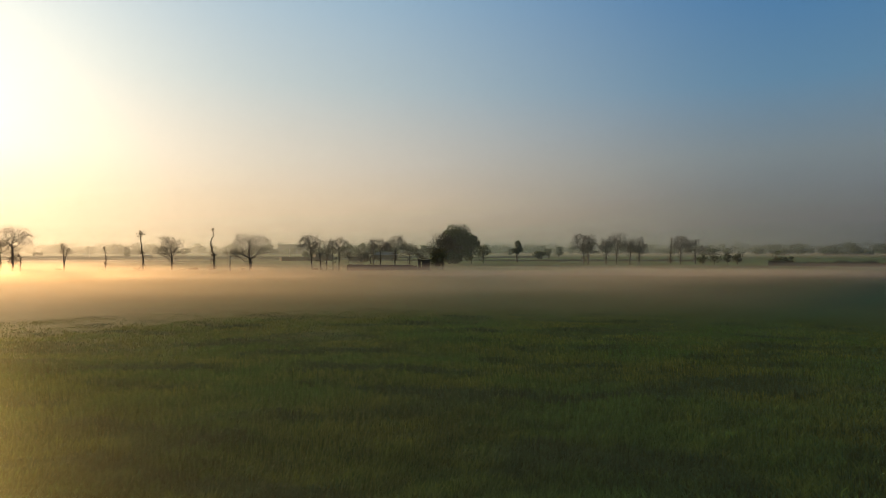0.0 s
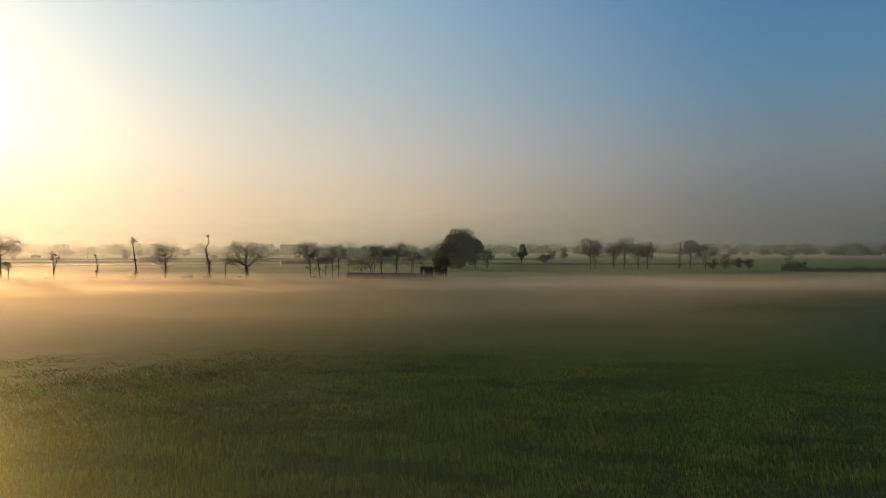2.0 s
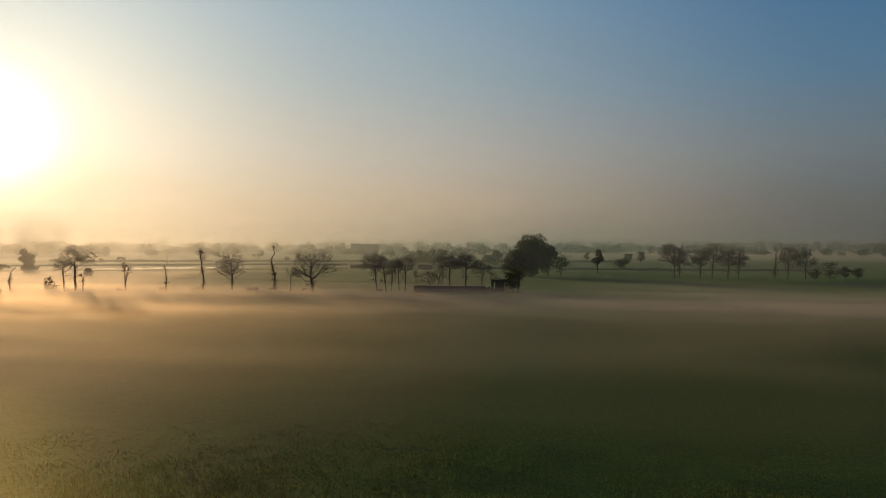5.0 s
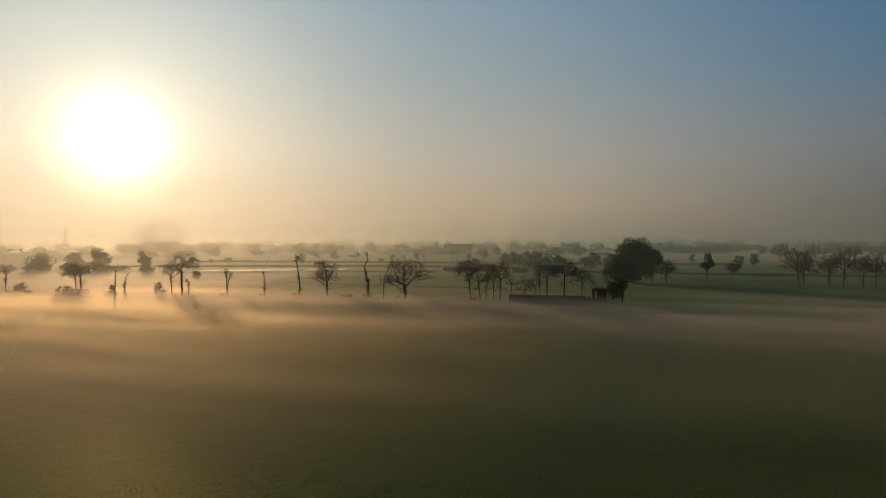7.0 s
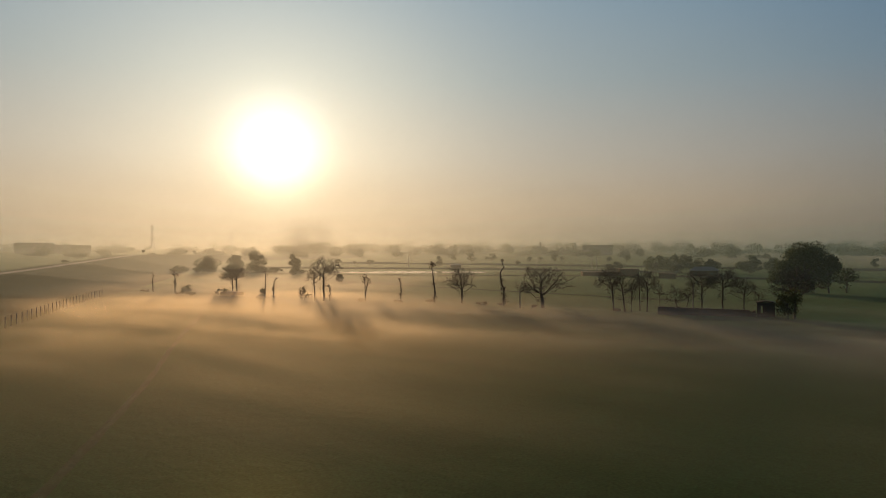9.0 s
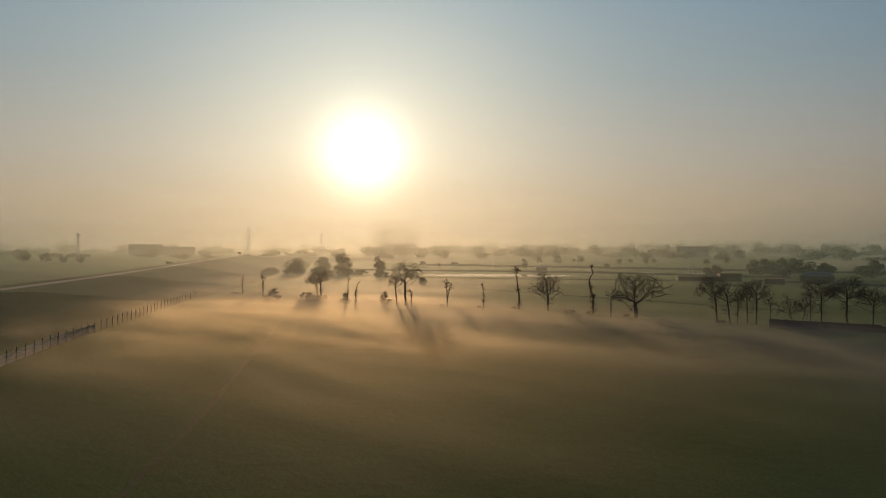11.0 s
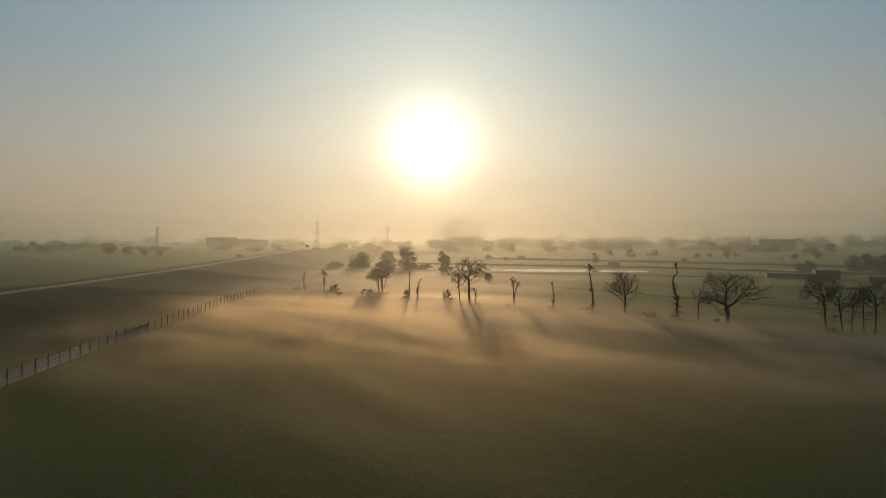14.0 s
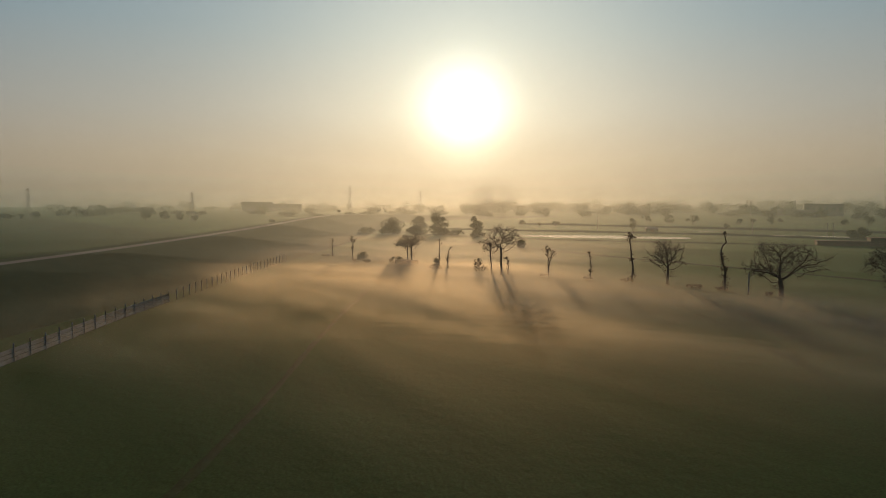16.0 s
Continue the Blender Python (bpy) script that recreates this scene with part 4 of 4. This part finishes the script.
for x, y, h, w, b, sd_ in RIGHT:
    bare_tree(x, y, h, w, b, sd_, n=340, trunk=0.20, tip=0.034, group="bare trees across the field", label="leafless tree with an umbrella of fine twigs across the field")
lopped_tree(84.6, 251.0, 10.0, 78, [(0.1, 1.4, 90), (0.3, 1.2, 80), (0.5, 1.0, 60), (0.7, 0.6, 40), (1, 0.5, 24)], 1, 0.6, "shaggy lopped tree with hanging leaf clumps", 40)
for x, y, h, w, s in ((95.0, 233, 6.5, 5.2, 80), (90.4, 232, 4.3, 4.2, 81), (101.4, 237, 4.9, 3.0, 82), (105.2, 238, 4.6, 3.6, 83), (119.9, 240, 5.7, 6.6, 84), (124.0, 239, 3.4, 4.2, 85)):
    leafy_tree(x, y, h, w, s, 0.15, 7, 750, 0.2, None, "small dark leafy tree beside the far field", group="small trees beside the far field", trunk=0.15)
for x, y, h, w, s in ((-277, 240, 9.2, 14.0, 90), (-279, 260, 9.4, 8.6, 91), (-252, 252, 11.8, 10.4, 92), (-233.4, 261, 10.8, 6.0, 93), (-266, 246, 5.0, 8.0, 94), (-215, 243, 4.6, 4.4, 95), (-160, 214, 3.2, 3.2, 96), (-290, 232, 4.0, 8.0, 97)):
    leafy_tree(x, y, h * 1.05, w, s, 0.0, 15, int(4200 * min(1, w * h / 80)), 0.32, None, "leafy tree in golden haze beyond the field", group="leafy trees beyond the row", trunk=0.25)
for x, y, h, w, s in ((-312, 383, 5, 5.4, 100), (-285, 388, 4.8, 6.2, 101), (-304, 393, 3.2, 3, 102), (-217, 378, 8.2, 7.0, 103), (-290, 515, 7, 11, 104), (-258, 495, 8.2, 13, 105), (-246, 509, 8.2, 12, 106), (-190, 444, 4.6, 4.8, 107), (-222, 538, 5.2, 5.8, 108), (-231, 584, 4.4, 5.6, 109), (-206, 557, 6.6, 6.6, 110), (-216, 602, 4.8, 5.6, 111), (-157, 564, 5.6, 6.6, 112), (-146, 578, 8.8, 6.6, 113)):
    leafy_tree(x, y, h, w, s, 0.25, 6, 700, 0.36, None, "small hazy tree in the fields beyond the pond", group="hazy field trees", trunk=0.2)
for x, y, h, w, s in ((-635, 210, 11, 11.5, 120), (-623, 224, 10.6, 10.6, 121), (-614, 235, 8.4, 10.6, 122), (-794, 128, 6.4, 7, 123), (-847, 150, 6.8, 7, 124), (-885, 178, 7.4, 10, 125), (-918, 193, 9.4, 9, 126), (-872, 193, 17, 13, 127), (-914, 227, 15.4, 25, 128), (-990, 269, 11, 9, 129), (-1130, 310, 15, 10, 130), (-1100, 325, 12, 13, 131), (-424, 240, 6.0, 5.0, 132), (-606, 246, 6.5, 8.0, 133)):
    leafy_tree(x, y, h, w, s, 0.25, 6, 700, 0.5, None, "hazy tree standing in the open field across the road", group="trees across the road", trunk=0.3)
for x, y, h, w, s in ((-62, 372, 9.5, 16, 140), (-76, 384, 8.0, 14, 141), (-50, 380, 7.0, 14, 142), (-30, 395, 8.5, 12, 143), (-18, 400, 7.5, 9, 144), (-6, 396, 6.5, 7, 145), (-96, 372, 5.0, 9, 146)):
    leafy_tree(x, y, h * 1.2, w * 1.25, s, 0.05, 12, 2600, 0.45, None, "dark hazy tree beside the farm sheds", group="trees by the farm sheds", trunk=0.3)


for x, y, h, w, s in ((-284, 243, 3.4, 15, 170), (-268, 252, 3.0, 14, 171), (-246, 257, 3.2, 14, 172), (-296, 236, 3.0, 12, 173), (-232, 262, 2.4, 8, 174)):
    leafy_tree(x, y, h, w, s, 0.0, 14, 1600, 0.3, None, "low dark undergrowth below leafy trees", "shrub", "shrub", "undergrowth below trees", 0.08)


def gable_shed(x, y, w, d, h, ridge, turn, label):
    ob = thing("farm_shed", x, y, label, "shed")
    ob.rotation_euler = (0, 0, radians(turn))
    bm = bmesh.new()
    box(bm, (w, d, h), (0, 0, h / 2 - 0.05), 0, 0.05)
    part("wall", bm, MASONRY, ob)
    bm = bmesh.new()
    o = 0.5
    v = [bm.verts.new(p) for p in ((-w / 2 - o, -d / 2 - o, h), (w / 2 + o, -d / 2 - o, h), (w / 2 - w * .18, 0, h + ridge), (-w / 2 + w * .18, 0, h + ridge), (-w / 2 - o, d / 2 + o, h), (w / 2 + o, d / 2 + o, h))]
    for q in ((0, 1, 2, 3), (5, 4, 3, 2), (0, 3, 4), (1, 5, 2), (0, 4, 5, 1)):
        bm.faces.new([v[i] for i in q])
    part("roof", bm, SHEET, ob, "dull metal sheet roof")
    for i in (-0.28, 0.28):
        bm = bmesh.new()
        box(bm, (1.2, 0.12, min(2.0, h * 0.7)), (i * w, -d / 2 - 0.05, min(2.0, h * 0.7) / 2), 0, 0.02)
        part("door", bm, SIGN, ob)


gable_shed(-43.0, 335.0, 12.0, 8.0, 3.0, 1.8, 5, "farm shed with a hipped roof in haze")
gable_shed(-204.0, 378.0, 7.0, 5.0, 1.9, 0.9, 35, "small hut beside the pond in haze")


def flat_block(x, y, w, d, h, turn, label, mat, name="farm_building", windows=0):
    ob = thing(name, x, y, label, "building")
    ob.rotation_euler = (0, 0, radians(turn))
    bm = bmesh.new()
    box(bm, (w, d, h), (0, 0, h / 2 - 0.05), 0, 0.08)
    part("wall", bm, mat, ob)
    bm = bmesh.new()
    box(bm, (w + 0.5, d + 0.5, 0.3), (0, 0, h + 0.1), 0, 0.05)
    part("roof", bm, mat, ob)
    for i in range(windows):
        bm = bmesh.new()
        box(bm, (w / windows * 0.5, 0.2, h * 0.22), ((i + 0.5) / windows * w - w / 2, -d / 2 - 0.06, h * 0.62), 0, 0.02)
        part("window", bm, SIGN, ob)
    return ob


flat_block(-54.5, 312.0, 7.0, 4.0, 2.1, 5, "low flat-roofed farm block in haze", MASONRY)
flat_block(-85.0, 322.0, 24.0, 5.0, 1.7, 30, "long low dark compound wall building", MASONRY)
flat_block(-76.0, 327.0, 9.0, 5.0, 3.2, 30, "small dark block behind a compound wall", MASONRY)
flat_block(-324.0, 1045.0, 49.0, 25.0, 16.5, 20, "large hazy industrial building far off", SHEET, "factory", 6)
flat_block(-360.0, 1030.0, 40.0, 20.0, 8.5, 20, "low hazy factory wing far off", SHEET, "factory", 5)
flat_block(-1390.0, 655.0, 70.0, 30.0, 22.0, 62, "long hazy warehouse far off", SHEET, "warehouse", 6)
flat_block(-1340.0, 700.0, 76.0, 30.0, 17.0, 62, "long low hazy warehouse far off", SHEET, "warehouse", 6)


def chimney(x, y, h):
    ob = thing("chimney", x, y, "thin hazy factory chimney far off", "chimney", "factory chimneys")
    bm = bmesh.new()
    bmesh.ops.create_cone(bm, segments=12, radius1=0.9, radius2=0.6, depth=h, cap_ends=True, matrix=Matrix.Translation((0, 0, h / 2)))
    part("stack", bm, CONCRETE, ob)
    bm = bmesh.new()
    bmesh.ops.create_cone(bm, segments=12, radius1=0.8, radius2=0.8, depth=0.8, cap_ends=True, matrix=Matrix.Translation((0, 0, h - 0.6)))
    part("rim", bm, CONCRETE, ob)


chimney(-392.8, 965.0, 22)
chimney(-350.9, 1013.9, 22)


def pylon(x, y, h, turn):
    """A lattice tower: four tapered legs, bracing, three pairs of arms."""
    ob = thing("power_pylon", x, y, "tall lattice steel power pylon in haze", "pylon", "power pylons")
    ob.rotation_euler = (0, 0, radians(turn))
    b = h * 0.085
    waist = h * 0.6

    def half(z):
        return b + (b * 0.28 - b) * min(1, z / waist)
    corners = ((-1, -1), (1, -1), (1, 1), (-1, 1))
    for cx, cy in corners:
        bm = bmesh.new()
        bar(bm, (cx * b, cy * b, -0.3), (cx * half(waist), cy * half(waist), waist), 0.15)
        bar(bm, (cx * half(waist), cy * half(waist), waist), (cx * half(waist) * 0.6, cy * half(waist) * 0.6, h), 0.15)
        part("leg", bm, STEEL, ob)
    bm = bmesh.new()
    zs = [0.5] + [waist * (1 - 0.78 ** i) for i in range(1, 8)] + [waist + (h - waist) * i / 5 for i in range(6)]
    for z0, z1 in zip(zs, zs[1:]):
        h0, h1 = half(z0), half(z1)
        for i in range(4):
            p, q = corners[i], corners[(i + 1) % 4]
            bar(bm, (p[0] * h0, p[1] * h0, z0), (q[0] * h1, q[1] * h1, z1), 0.05)
            bar(bm, (q[0] * h0, q[1] * h0, z0), (p[0] * h1, p[1] * h1, z1), 0.05)
    part("bracing", bm, STEEL, ob)
    for z, ln in ((waist, 0.15), (waist + (h - waist) * 0.38, 0.13), (waist + (h - waist) * 0.74, 0.11)):
        bm = bmesh.new()
        for sx in (-1, 1):
            tip = (sx * h * ln, 0, z + 0.4)
            for dy in (-1, 1):
                bar(bm, (sx * half(waist) * 0.8, dy * half(waist) * 0.8, z), tip, 0.10)
                bar(bm, (sx * half(waist) * 0.8, dy * half(waist) * 0.8, z + 1.6), tip, 0.08)
            bar(bm, tip, (tip[0], 0, z - 1.4), 0.16)
        part("arm", bm, STEEL, ob)


pylon(-701, 478, 41, 35)
pylon(-780, 660, 38, 35)
pylon(-606, 244, 28, 35)
pylon(-788, 135, 34, 35)
pylon(560, 860, 55, 35)


def utility_pole(x, y, h, arms, label):
    ob = thing("utility_pole", x, y, label, "pole", "utility poles")
    bm = bmesh.new()
    bmesh.ops.create_cone(bm, segments=8, radius1=0.16, radius2=0.10, depth=h, cap_ends=True, matrix=Matrix.Translation((0, 0, h / 2)))
    part("pole", bm, CONCRETE, ob)
    for z in arms:
        bm = bmesh.new()
        box(bm, (1.5, 0.12, 0.12), (0, 0.12, z), 0.4, 0.01)
        for i in (-0.6, 0.6):
            bmesh.ops.create_cone(bm, segments=6, radius1=0.08, radius2=0.05, depth=0.3, cap_ends=True, matrix=Matrix.Translation((i, 0.12, z + 0.2)))
        part("cross_arm", bm, STEEL, ob)


utility_pole(-110.6, 377.0, 7.4, (6.9,), "one of two concrete poles of a transformer mount")
utility_pole(-108.4, 378.5, 7.4, (6.9, 5.6), "one of two concrete poles of a transformer mount")
utility_pole(-236.0, 369.0, 8.0, (7.6,), "thin concrete utility pole in haze")
utility_pole(-150.0, 388.0, 7.0, (6.6,), "thin concrete utility pole in haze")
utility_pole(-19.7, 173.0, 6.0, (), "thin bare pole behind the broken wall")
utility_pole(-54.6, 157.6, 3.9, (), "thin wooden stake in the field")


def road_sign(x, y, z, w, turn):
    ob = thing("road_sign", x, y, "dark road sign on posts beside the road", "sign", "road signs", z=z)
    ob.rotation_euler = (0, 0, radians(turn))
    for i in (-0.35, 0.35):
        bm = bmesh.new()
        bmesh.ops.create_cone(bm, segments=8, radius1=0.09, radius2=0.09, depth=3.4, cap_ends=True, matrix=Matrix.Translation((i * w, 0, 1.65)))
        part("post", bm, STEEL, ob)
    bm = bmesh.new()
    box(bm, (w, 0.1, w * 0.7), (0, -0.12, 3.2), 0, 0.03)
    part("panel", bm, SIGN, ob)


for x, y, w in ((-452, 312, 2.6), (-520, 398, 2.4), (-531, 415, 2.4)):
    road_sign(x, y, ROAD[np.argmin(np.hypot(ROAD[:, 0] - x, ROAD[:, 1] - y)), 2] - 0.2, w, 45)


def far_woods():
    """Belts of trees along the horizon."""
    rng = np.random.default_rng(77)
    c = []
    for r0, n, hh in ((840, 70, 10), (1050, 180, 14), (1400, 300, 19), (1900, 420, 26)):
        a = rng.uniform(radians(48), radians(178), n)
        dens = np.sin(a * 9 + r0) + np.sin(a * 23 + r0 * 2)
        a = a[dens > -1.3]
        for ang in a:
            if ang > radians(138) and rng.uniform() > 0.4:
                continue
            r = r0 * rng.uniform(0.92, 1.08)
            h, w = hh * rng.uniform(0.3, 1.3) * (1.0 if ang < radians(138) else 0.8), hh * rng.uniform(0.8, 2.2)
            q = in_ball(rng, 210, 0.2) * [w / 2, w / 2, h / 2] + [r * math.cos(ang), 40 + r * math.sin(ang), h * 0.52]
            q[:, 2] = np.maximum(q[:, 2], 0.3)
            c.append(q)
    c = np.concatenate(c)
    v, f = leaves(rng, c, 1.5)
    tagged(link_mesh("far_woods", mesh_from("far_woods", v, f), LEAF), "hazy belts of distant trees along the horizon", "woods", "", "stuff")


far_woods()
